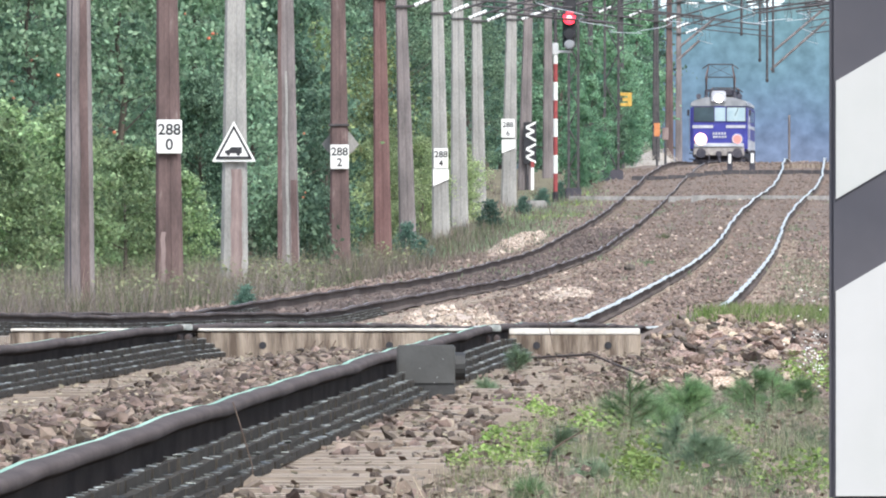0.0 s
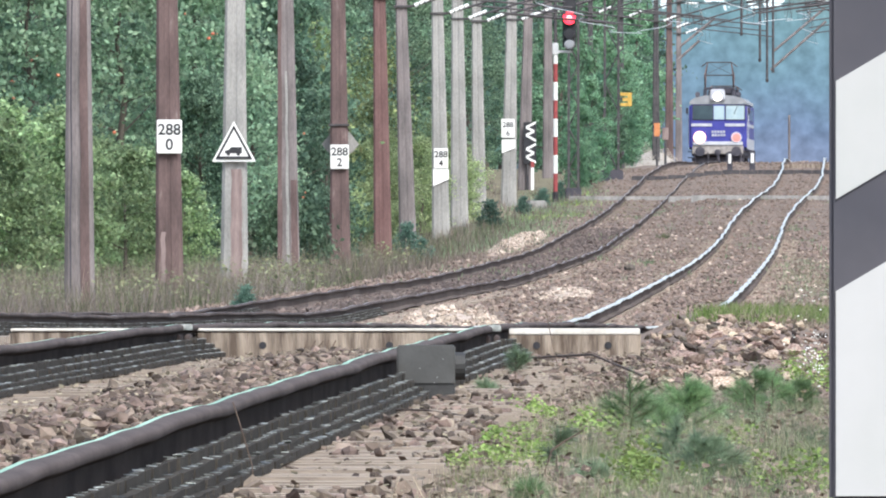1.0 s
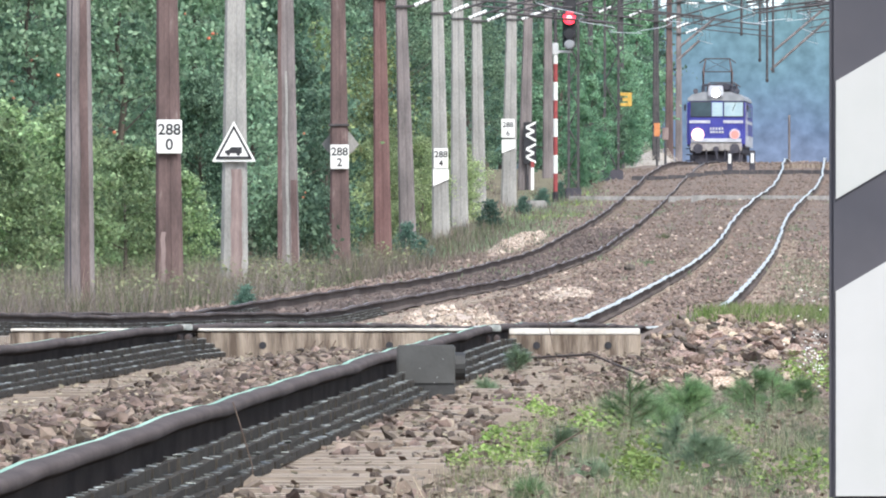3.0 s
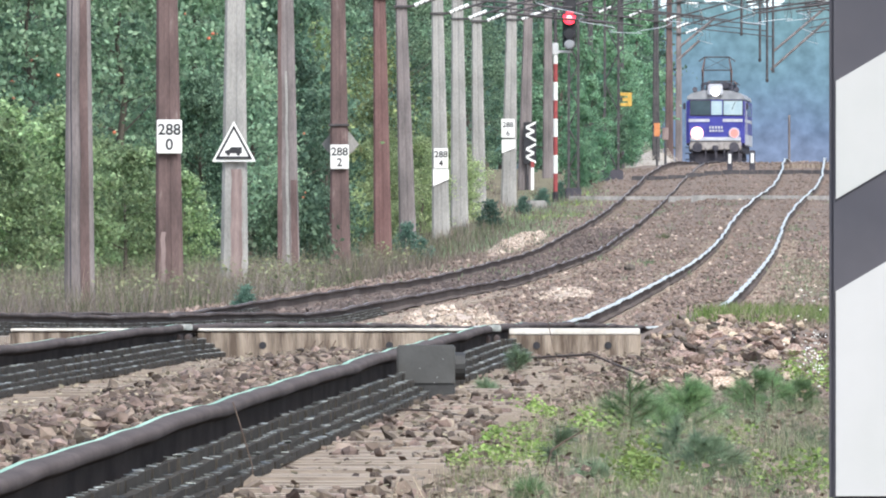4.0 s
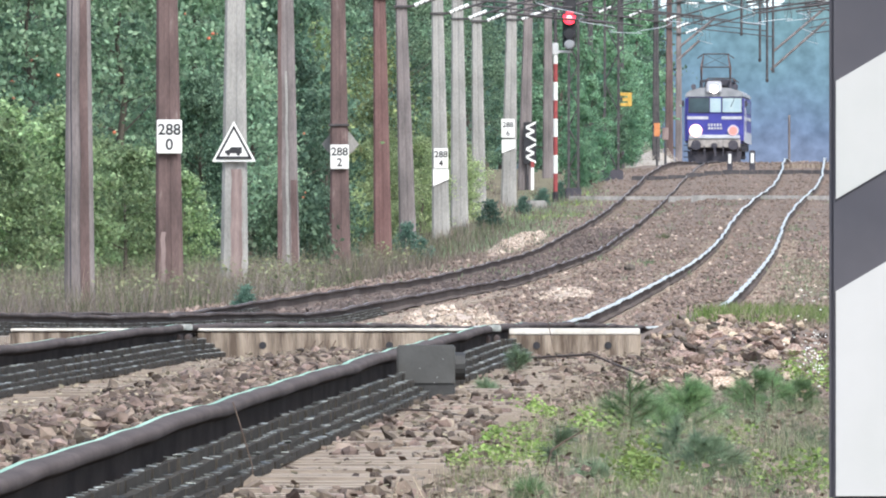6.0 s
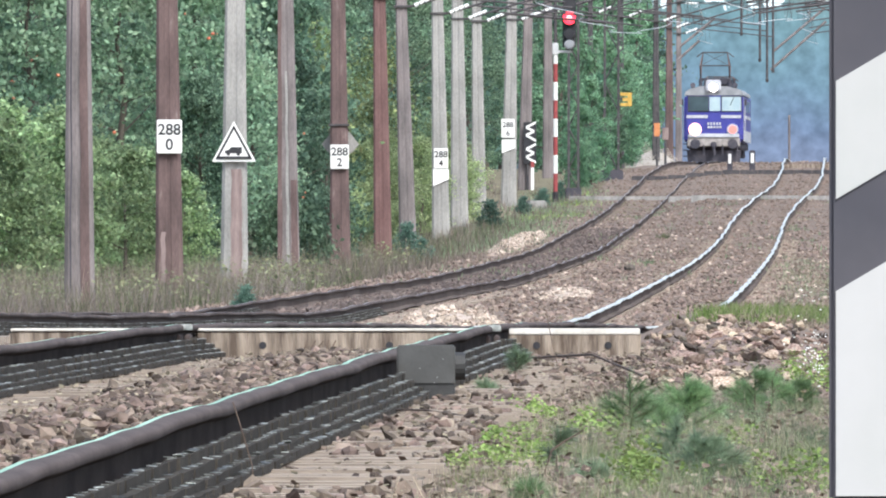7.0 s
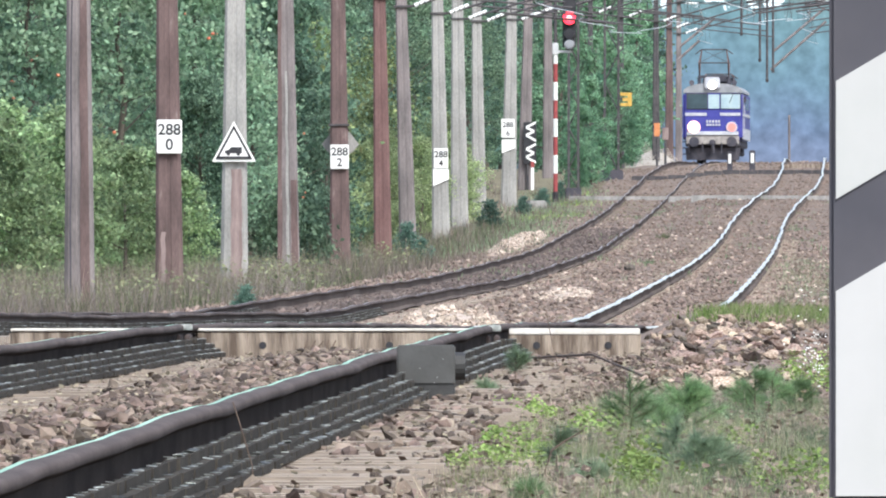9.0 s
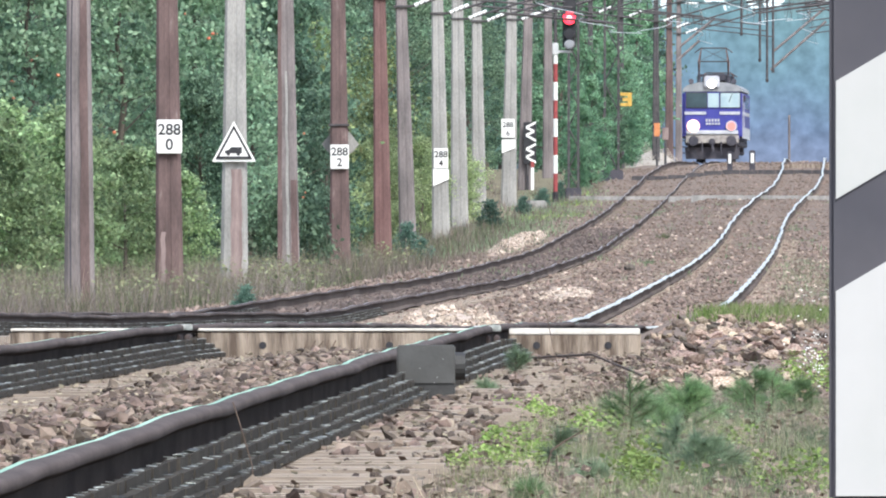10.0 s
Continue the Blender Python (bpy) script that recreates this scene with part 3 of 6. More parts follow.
def strung(name, parent, points, r, material, label=""):
    """A thin wire through points, of three-sided section."""
    pts = [Vector(p) for p in points]
    v, f = [], []
    for p in pts:
        for a in (90, 210, 330):
            v.append(p + Vector((r * math.cos(radians(a)), 0, r * math.sin(radians(a)))))
    for i in range(len(pts) - 1):
        for k in range(3):
            a, b = 3 * i + k, 3 * i + (k + 1) % 3
            f.append((a, b, b + 3, a + 3))
    ob = mesh_ob(name, v, f, material)
    ob.parent = parent
    if label:
        ob["label"] = label
    return ob


# ---- catenary masts ----
PITCH = 200 / 3
MAST_X = -10.45


def mast_d(i):
    return 550 + PITCH * (i - 1)


def plastic(name, w0, w1, h, material, seam=True):
    """A tapered mast of nearly square section with chamfered corners and a shallow groove down its front."""
    bm = bmesh.new()
    ring = []
    for z in np.linspace(-0.4, h, 10):
        u = (z + 0.4) / (h + 0.4)
        w = (w0 * (1 - u) + w1 * u) / 2
        c, g = w * 0.75, w * 0.2
        pts = [(-c, -w), (-g, -w), (-g * 0.6, -w * 0.95), (g * 0.6, -w * 0.95), (g, -w), (c, -w), (w, -c), (w, c), (c, w), (-c, w), (-w, c), (-w, -c)]
        if not seam:
            pts = [(w * math.cos(a), w * math.sin(a)) for a in np.linspace(0, 2 * math.pi, 12, endpoint=False)]
        ring.append([bm.verts.new((x, y, z)) for x, y in pts])
    for a, b in zip(ring, ring[1:]):
        for k in range(12):
            bm.faces.new((a[k], a[(k + 1) % 12], b[(k + 1) % 12], b[k]))
    bm.faces.new(ring[-1])
    bmesh.ops.recalc_face_normals(bm, faces=bm.faces)
    return bm


def insulator(bm, p0, p1, r=0.06, n=4):
    p0, p1 = Vector(p0), Vector(p1)
    for k in range(n):
        a = p0.lerp(p1, k / n)
        b = p0.lerp(p1, (k + 0.85) / n)
        rod(bm, a, b, r, r * 0.7, 8)


def cantilever(root, side, reach, z0):
    """Bracket on a mast: sloping tube and stay with white insulators, steady arm under them. side: +1 reaches to the right."""
    s = side
    bm = bmesh.new()
    rod(bm, (0.3 * s, 0, z0), (reach * s, 0, z0 + 1.25), 0.035)
    part("bracket_tube", bm, M_IRON, root)
    bm = bmesh.new()
    rod(bm, (0.55 * s, 0, z0 + 1.45), ((reach - 0.3) * s, 0, z0 + 1.3), 0.02)
    part("stay", bm, M_IRON, root)
    bm = bmesh.new()
    rod(bm, (1.1 * s, 0, z0 + 0.2), (reach * s * 0.97, 0, z0 - 0.15), 0.025)
    rod(bm, (1.1 * s, 0, z0 + 0.2), (1.1 * s, 0, z0 + 0.6), 0.02)
    part("steady_arm", bm, M_IRON, root)
    for z, dz in ((z0 + 0.02, 0.22), (z0 + 1.45, -0.02)):
        bm = bmesh.new()
        insulator(bm, (0.35 * s, 0, z), (0.9 * s, 0, z + dz))
        part("insulator", bm, M_INSUL, root, "white porcelain insulator")
    for z in (z0, z0 + 1.45):
        bm = bmesh.new()
        box(bm, (0.05 * s, 0, z), (0.5, 0.42, 0.06), 0.01)
        part("clamp", bm, M_IRON, root, "dark iron clamp band")


MASTS = [  # material, width at base, lean in degrees, label
    (M_MAST_G, 0.45, 0.2, "grey-brown weathered concrete catenary mast in tall grass"),
    (M_MAST_R, 0.47, 0.5, "rust-streaked reddish brown mast with a kilometre plate"),
    (M_MAST_C, 0.52, -0.2, "pale grey concrete mast with a triangular warning plate"),
    (M_MAST_G, 0.465, 0.65, "grey-brown concrete mast with a pale stripe"),
    (M_MAST_R, 0.48, 0.45, "dark brown mast with a kilometre plate and a wire band"),
    (M_MAST_B, 0.455, 0.75, "reddish brown painted mast beside yellow-green bushes"),
    (M_MAST_G, 0.46, 1.6, "grey concrete mast behind a small bush"),
    (M_MAST_C, 0.52, 0.9, "pale concrete mast with a white painted band and plate"),
    (M_MAST_C, 0.56, 0.55, "pale grey concrete mast in the dry grass"),
    (M_MAST_C, 0.49, 0.75, "light grey concrete mast above a dark bush"),
    (M_MAST_C, 0.55, -0.9, "light grey concrete mast with a kilometre plate"),
    (M_MAST_G, 0.5, -1.2, "grey concrete mast behind a zigzag board"),
    (M_MAST_G, 0.45, 0.0, "grey concrete mast beside the light signal"),
    (M_IRON, 0.3, 0.0, "dark steel mast among the trees"),
    (M_IRON, 0.3, 0.0, "dark steel mast among the trees"),
    (M_IRON, 0.36, 0.0, "dark mast far along the line"),
    (M_MAST_R, 0.42, 0.0, "brown mast far along the line"),
    (M_MAST_G, 0.36, 0.0, "grey mast far along the line"),
]
MAST_OFF = {1: 0.02, 2: -0.07, 3: -0.107, 5: 0.1, 6: -0.09, 7: 0.04, 8: -0.135, 9: -0.2, 10: 0.04, 11: -0.09, 12: 0.04}
MAST_AT = {13: -8.85, 14: -8.0, 15: -6.85, 16: -6.55, 17: -6.38}


def mast_place(i):
    d = mast_d(i)
    x = MAST_AT.get(i, MAST_X + 0.1 * max(0, i - 9) + (0.1 if i == 12 else 0.0) + MAST_OFF.get(i, 0.0))
    return x, d, float(ground_z(x, d))


M_MAST_P = mat("pinkish_worn_strip", (0.19, 0.14, 0.135), (0.29, 0.225, 0.215), scale=3, rough=0.85, fine=25, stretch=(4, 4, 0.5))


def facing(w, u0, u1, z0, z1):
    """A thin strip on a mast's tapering front, between the shares u0 and u1 of its half width, its edges uneven."""
    bm = bmesh.new()
    rows = []
    for k, z in enumerate(np.linspace(z0, z1, 12)):
        half = w * (1 - 0.53 * (z + 0.4) / 10.0) / 2
        e = 0.05 * math.sin(k * 2.3 + u0 * 9)
        rows.append([bm.verts.new((half * (u + (e if abs(u) < 0.7 else 0)), -half - out, z)) for u, out in ((u0, -0.02), (u0, 0.006), (u1, 0.006), (u1, -0.02))])
    for a, b in zip(rows, rows[1:]):
        for k in range(3):
            bm.faces.new((a[k], a[k + 1], b[k + 1], b[k]))
    bmesh.ops.recalc_face_normals(bm, faces=bm.faces)
    return bm


FACINGS = {  # mast: share of the half width from and to, height from and to, paint, part, label
    0: ((-0.62, -0.52, -0.3, 8.5, M_UNDER, "dark_strip", "dark cable groove along one edge"), (0.1, 0.7, -0.3, 8.5, M_MAST_R, "rust_strip", "reddish rusty strip on the front")),
    1: ((-0.6, -0.25, -0.3, 1.1, M_MAST_P, "worn_strip", "pale worn strip low on the front"),),
    2: ((-0.25, 0.6, -0.2, 2.2, M_MAST_P, "rust_strip", "reddish worn strip on the lower front"),),
    3: ((-0.98, -0.55, -0.3, 8.5, M_MAST_R, "rust_strip", "reddish rusty strip along one edge"), (-0.15, 0.12, -0.2, 4.2, M_MAST_C, "pale_strip", "pale strip down the front"), (0.3, 0.9, -0.2, 2.0, M_MAST_R, "rust_strip", "reddish rusty strip low on the front")),
}


def make_masts():
    for i, (m, w, lean, label) in enumerate(MASTS):
        x, d, z = mast_place(i)
        root = thing("catenary_mast", pose(x, d, z, 0, -lean, 0), label, "catenary mast", "masts along the far side of the line")
        part("shaft", plastic("shaft", w, w * 0.47, 9.6, m), m, root)
        cantilever(root, 1, 4.6, 6.3)
        if 5 <= i <= 13:
            u = np.linspace(0, 1, 9)
            strung("jumper_wire", root, zip(0.5 + 0.75 * u, np.full(9, -0.05), 6.55 + 1.2 * u**2.2), 0.012, M_WIRE, "pale slack jumper wire")
        for u0, u1, z0, z1, sm, name, tip in FACINGS.get(i, ()):
            part(name, facing(w, u0, u1, z0, z1), sm, root, tip)
        if i == 4:
            bm = bmesh.new()
            box(bm, (0, 0, 3.2), (0.47, 0.47, 0.05), 0.01)
            part("wire_band", bm, M_IRON, root, "dark wire band round the mast")
    # masts on the other side of the line
    for i in range(2, 17):
        d = mast_d(i) + 12
        x = float(glide(NEAR_X, d)) + 3.6
        root = thing("catenary_mast", pose(x, d, float(ground_z(x, d))), "grey concrete mast on the near side of the line", "catenary mast", "masts along the near side of the line")
        part("shaft", plastic("shaft", 0.42, 0.3, 9.6, M_MAST_G), M_MAST_G, root)
        cantilever(root, -1, 3.7, 6.3)


make_masts()


def make_wires():
    for xs, zs, label in ((NEAR_X, NEAR_Z, "overhead wires above the near track"), (FAR_X, FAR_Z, "overhead wires above the far track")):
        root = thing("overhead_line", Matrix.Identity(4), label, "overhead line")
        ds = np.arange(mast_d(-1), mast_d(17), PITCH / 8)
        x, z = glide(xs, ds), glide(zs, ds)
        zig = 0.25 * np.cos(np.pi * (ds - 550) / PITCH)
        ph = ((ds - 550) / PITCH) % 1
        carrier = z + 7.0 - 0.4 * 4 * ph * (1 - ph)
        strung("contact_wire", root, zip(x + zig, ds, z + 5.6), 0.012, M_WIRE)
        strung("carrier_wire", root, zip(x + zig * 0.3, ds, carrier), 0.014, M_WIRE)
        for k in range(0, len(ds), 2):
            strung("dropper", root, [(x[k] + zig[k], ds[k], z[k] + 5.6), (x[k] + zig[k] * 0.3, ds[k] + 0.05, carrier[k])], 0.005, M_IRON)
    # cross wires between the masts, slack, with droppers
    rng = np.random.default_rng(5)
    for i in (11, 12, 13, 14):
        x0, d, z = mast_place(i)
        x1 = float(glide(NEAR_X, d)) + 3.6
        root = thing("head_span", Matrix.Identity(4), "slack cross wires strung over both tracks", "cross wires")
        for h, sag in ((8.6, 0.3), (8.2, 0.1), (7.5, 0.05)):
            u = np.linspace(0, 1, 13)
            strung("cross_wire", root, zip(x0 + (x1 - x0) * u, np.full(13, d), z + h - 0.6 - sag * 4 * u * (1 - u) + rng.normal(0, 0.02, 13)), 0.022, M_WIRE)
        if i == 14:
            for bx, z0 in ((-2.97, 8.75), (-2.2, 7.65), (-1.9, 6.8), (-1.65, 7.2)):
                bm = bmesh.new()
                rod(bm, (bx, d, z0), (bx, d, z + 7.05), 0.05)
                rod(bm, (bx, d, z0), (bx, d, z0 - 0.12), 0.08, 0.05)
                part("suspension_bar", bm, M_IRON, root, "dark iron bar hanging from the cross wires")
        for u in (0.35, 0.62, 0.8):
            bm = bmesh.new()
            insulator(bm, (x0 + (x1 - x0) * u, d, z + 7.55), (x0 + (x1 - x0) * u, d, z + 7.0), 0.08)
            part("insulator", bm, M_INSUL, root)


make_wires()


def sloping_stays():
    """Slanting struts of the brackets that reach in from masts beyond the board."""
    for x0, z0, x1, z1 in ((-1.85, 7.6, 0.6, 9.75), (-1.75, 8.4, 0.5, 10.3), (-5.9, 8.6, -4.3, 9.9), (-6.0, 8.0, -5.0, 8.9)):
        d = 1500.0
        root = thing("bracket_strut", pose(0, d, 0), "slanting dark strut of an overhead line bracket", "bracket strut", "bracket struts")
        bm = bmesh.new()
        rod(bm, (x0, 0, z0), (x1, 0, z1), 0.055)
        part("strut", bm, M_MAST_G, root)
        bm = bmesh.new()
        insulator(bm, (x0, 0, z0), (x0 + 0.1 * (x1 - x0), 0, z0 + 0.1 * (z1 - z0)), 0.05, 3)
        part("insulator", bm, M_INSUL, root)


sloping_stays()

# ---- plates and boards on the masts ----


def lettering(text, size, x, y, z, parent, material=None):
    cu = bpy.data.curves.new("numeral", "FONT")
    cu.body, cu.size, cu.extrude, cu.offset, cu.align_x = text, size, 0.003, 0.004, "CENTER"
    tmp = new("tmp", cu)
    dg = bpy.context.evaluated_depsgraph_get()
    me = bpy.data.meshes.new_from_object(tmp.evaluated_get(dg))
    bpy.data.objects.remove(tmp)
    me.materials.clear()
    me.materials.append(material or M_BLACK)
    ob = new("lettering", me)
    ob.parent = parent
    ob.matrix_basis = pose(x, y, z, 90, 0, 0)
    return ob


def make_plates():
    for i, z0, w, h, low, dx in ((1, 2.0, 0.41, 0.55, "0", 0.0), (4, 2.11, 0.41, 0.54, "2", -0.01), (7, 2.5, 0.4, 0.57, "4", 0.0), (10, 3.95, 0.45, 0.64, "6", -0.02)):
        x, d, _ = mast_place(i)
        root = thing("kilometre_plate", pose(x + dx, d - 0.28, z0 - h / 2), "white enamel kilometre plate with black numerals on a mast", "kilometre plate", "kilometre plates on the masts")
        bm = bmesh.new()
        box(bm, (0, 0, h / 2), (w, 0.025, h), 0.012)
        part("plate", bm, M_WHITE, root)
        lettering("288", 0.25, 0, -0.016, h * 0.56, root)
        lettering(low, 0.25, 0, -0.016, h * 0.12, root)
        bm = bmesh.new()
        for zz in (0.1, h - 0.08):
            box(bm, (0, 0.06, zz), (0.3, 0.1, 0.03))
        part("bracket", bm, M_IRON, root)
    for i, z0, w, h in ((7, 1.72, 0.44, 0.49), (10, 3.1, 0.46, 0.47)):
        x, d, _ = mast_place(i)
        ob = bmesh.new()
        plate(ob, [(-w / 2, 0), (w / 2, h * 0.4), (w / 2, h), (-w / 2, h)], -0.27, -0.25)
        root = thing("painted_panel", pose(x, d, z0), "white painted panel with a slanted lower edge on a mast", "panel")
        part("panel", ob, M_WHITE, root)
    x, d, _ = mast_place(4)
    root = thing("warning_plate", pose(x, d + 0.3, 2.36), "dull grey back of a diamond plate behind a mast", "warning plate")
    bm = bmesh.new()
    plate(bm, [(-0.41, 0.03), (-0.3, -0.12), (0, -0.33), (0.3, -0.12), (0.41, 0.03), (0.2, 0.3), (-0.2, 0.3)], 0.0, 0.012)
    part("plate", bm, M_MAST_C, root)
    bm = bmesh.new()
    box(bm, (0, -0.03, 0.02), (0.3, 0.06, 0.05), 0.008)
    part("bracket", bm, M_IRON, root)
    # triangular warning plate: white with a black inner border and a lorry-like shape
    x, d, _ = mast_place(2)
    root = thing("warning_plate", pose(x, d - 0.3, 1.73), "white triangular warning plate with black border and vehicle shape", "warning plate")
    tri = lambda s, up: [(-0.4 * s, up), (0.4 * s, up), (0.0, up + 0.74 * s)]
    for name, s, up, y, m in (("plate", 1.0, 0.0, 0.0, M_WHITE), ("border", 0.84, 0.045, -0.016, M_BLACK), ("field", 0.66, 0.095, -0.02, M_WHITE)):
        bm = bmesh.new()
        plate(bm, tri(s, up), y - 0.006, y + 0.01 if s == 1 else y)
        part(name, bm, m, root)
    bm = bmesh.new()
    plate(bm, [(-0.165, 0.15), (0.145, 0.15), (0.145, 0.265), (-0.05, 0.265), (-0.095, 0.215), (-0.165, 0.2)], -0.03, -0.024)
    part("vehicle_shape", bm, M_BLACK, root)
    for wx in (-0.1, 0.08):
        bm = bmesh.new()
        rod(bm, (wx, -0.031, 0.14), (wx, -0.024, 0.14), 0.032, seg=12)
        part("wheel_shape", bm, M_BLACK, root)
    # zigzag board
    x, d, _ = mast_place(11)
    root = thing("zigzag_board", pose(x + 0.12, d - 0.4, 2.9), "black board with white zigzag stripes on a post", "signal board")
    bm = bmesh.new()
    box(bm, (0.08, 0, 0.72), (0.46, 0.03, 1.5), 0.01)
    part("board", bm, M_BLACK, root)
    for z in (0.02, 0.8):
        for k, (xa, xb, za, zb) in enumerate(((0.3, -0.06, 0.66, 0.48), (-0.06, 0.24, 0.48, 0.34), (0.24, -0.06, 0.34, 0.2), (-0.06, 0.3, 0.2, 0.0))):
            bm = bmesh.new()
            y = -0.03 - 0.004 * (k % 2)
            plate(bm, [(xa, z + za - 0.04), (xb, z + zb - 0.04), (xb, z + zb + 0.05), (xa, z + za + 0.05)], y, -0.02)
            part("stripe", bm, M_WHITE, root)
    bm = bmesh.new()
    rod(bm, (0.0, 0.05, -1.75), (0.0, 0.05, 0.2), 0.05)
    part("post", bm, M_IRON, root)
    # short red and white marker stake
    gx = x + 0.3
    root = thing("marker_stake", pose(gx, d - 1.0, float(ground_z(gx, d - 1))), "short white stake with a red top band", "marker stake")
    bm = bmesh.new()
    box(bm, (0, 0, 0.3), (0.11, 0.06, 1.0), 0.01)
    part("stake", bm, M_WHITE, root)
    bm = bmesh.new()
    box(bm, (0, 0, 0.88), (0.13, 0.07, 0.22), 0.01)
    part("red_band", bm, M_RED, root)


make_plates()

# ---- light signal ----


def make_signal():
    d, x = 1150.0, -8.72
    z = float(ground_z(x, d))
    root = thing("light_signal", pose(x, d, z), "light signal showing red on a red and white striped mast", "railway signal")
    base = 1.6 - z
    bm = bmesh.new()
    rod(bm, (0, 0, 0), (0, 0, base + 0.2), 0.1)
    part("foot", bm, M_BLACK, root)
    for k in range(8):
        bm = bmesh.new()
        rod(bm, (0, 0, base + 0.2 + 0.62 * k), (0, 0, base + 0.2 + 0.62 * (k + 1)), 0.075, seg=12)
        part("mast_section", bm, M_RED if k % 2 == 0 else M_WHITE, root, "red mast band" if k % 2 == 0 else "white mast band")
    bm = bmesh.new()
    rod(bm, (0, 0, base + 5.1), (0, 0.1, base + 6.9), 0.06)
    part("upper_mast", bm, M_IRON, root)
    bm = bmesh.new()
    box(bm, (0.47, 0, base + 5.95), (0.46, 0.12, 1.9), 0.1)
    part("backboard", bm, M_BLACK, root, "black signal head")
    bm = bmesh.new()
    box(bm, (0.25, 0, base + 4.95), (0.62, 0.1, 0.09), 0.02)
    box(bm, (0.0, 0, base + 5.05), (0.2, 0.2, 0.4), 0.02)
    part("bracket", bm, M_WIRE, root, "pale steel bracket")
    for k, (lz, m, r) in enumerate(((6.09, M_LAMP_RED, 0.22), (5.55, M_BLACK, 0.15), (5.2, M_ROOF, 0.13))):
        bm = bmesh.new()
        rod(bm, (0.47, -0.07, base + lz), (0.47, -0.3, base + lz), r + 0.05, r + 0.03, 16)
        hood = part("lamp_hood", bm, M_BLACK if k < 2 else M_ROOF, root)
        bm = bmesh.new()
        rod(bm, (0.47, -0.301, base + lz), (0.47, -0.32, base + lz), r, seg=16)
        part("lens", bm, m, hood, ("lit red lens", "dark lens", "pale lens")[k])
        if k == 0:
            # glowing pink disc added on the lens for its glaring centre
            bm = bmesh.new()
            rod(bm, (0.47, -0.321, base + lz), (0.47, -0.33, base + lz), r * 0.45, seg=16)
            part("lens_core", bm, M_LAMP_CORE, hood)


make_signal()


def lattice_mast(x, d, w, h, label, block):
    z = float(ground_z(x, d))
    root = thing("lattice_mast", pose(x, d, z), label, "lattice mast", "steel lattice masts")
    for sx in (-1, 1):
        for sy in (-1, 1):
            bm = bmesh.new()
            box(bm, (sx * w / 2, sy * w / 2, h / 2), (0.08, 0.08, h), 0.01)
            part("leg", bm, M_IRON, root)
    n = int(h / (w * 2.2))
    for k in range(n):
        za, zb = 0.3 + k * w * 2.2, 0.3 + (k + 0.9) * w * 2.2
        s = 1 if k % 2 else -1
        bm = bmesh.new()
        rod(bm, (-s * w / 2, -w / 2, za), (s * w / 2, -w / 2, zb), 0.022, seg=4)
        rod(bm, (-s * w / 2, w / 2, za), (s * w / 2, w / 2, zb), 0.022, seg=4)
        part("brace", bm, M_IRON, root)
    bm = bmesh.new()
    box(bm, (0, 0, 0.1), (block, block, 0.5), 0.04)
    part("foundation", bm, M_UNDER, root, "dark concrete foundation block")
    return root


lattice_mast(-8.25, 1170, 0.33, 9.3, "slim dark steel lattice mast on a foundation block", 0.55)
lattice_mast(-7.35, 1240, 0.5, 9.4, "broad dark steel lattice mast on a foundation block", 0.85)


def small_sign(x, d, z0, w, h, m, label, post_to, arm=0.0):
    root = thing("trackside_sign", pose(x, d, z0), label, "sign")
    bm = bmesh.new()
    if arm:  # cut out in steps on one side
        plate(bm, [(-w / 2, h / 2), (w / 2, h / 2), (w / 2, -h / 2), (-w / 2, -h / 2), (-w / 2, -h * 0.26), (w * 0.15, -h * 0.26), (w * 0.15, -h * 0.12),
                   (-w * 0.3, -h * 0.12), (-w * 0.3, h * 0.12), (w * 0.15, h * 0.12), (w * 0.15, h * 0.26), (-w / 2, h * 0.26)], -0.015, 0.015)
    else:
        box(bm, (0, 0, 0), (w, 0.03, h), 0.01)
    part("plate", bm, m, root)
    bm = bmesh.new()
    if arm:
        rod(bm, (0, 0.05, 0), (-arm, 0.05, 0.05), 0.03)
    else:
        rod(bm, (0, 0.05, post_to - z0), (0, 0.05, h / 2), 0.05)
    part("arm" if arm else "post", bm, M_IRON, root)


small_sign(-6.82, 1239.7, 5.28, 0.42, 0.5, M_YELLOW, "yellow plate on an arm of the lattice mast", 0, 0.35)


def stake(x, d, h, w, m, label):
    root = thing("marker_post", pose(x, d, float(ground_z(x, d))), label, "marker post", "marker posts at the track")
    bm = bmesh.new()
    box(bm, (0, 0, h / 2), (w, 0.12, h), 0.03)
    part("post", bm, M_UNDER if m else M_MAST_G, root)
    if m:
        bm = bmesh.new()
        box(bm, (0, -0.07, h * 0.62), (w * 0.62, 0.02, h * 0.5), 0.01)
        part("white_face", bm, m, root, "white reflective face")


stake(-3.05, 1250, 0.72, 0.2, M_WHITE, "short dark post with a white face between the tracks")
stake(-2.22, 1250, 0.76, 0.22, M_WHITE, "short dark post with a white face between the tracks")
stake(-1.1, 1600, 2.4, 0.11, None, "dark slim post beyond the hump")
small_sign(-6.42, 1400, 4.65, 0.24, 0.55, M_ORANGE, "orange plate on a dark post", 3.0)
small_sign(-6.1, 1405, 4.5, 0.26, 0.5, M_MAST_P, "faded tan plate on a dark post", 3.0)

# ---- level crossings ----


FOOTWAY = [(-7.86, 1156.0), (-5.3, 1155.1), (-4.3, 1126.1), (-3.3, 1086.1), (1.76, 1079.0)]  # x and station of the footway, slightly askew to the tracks


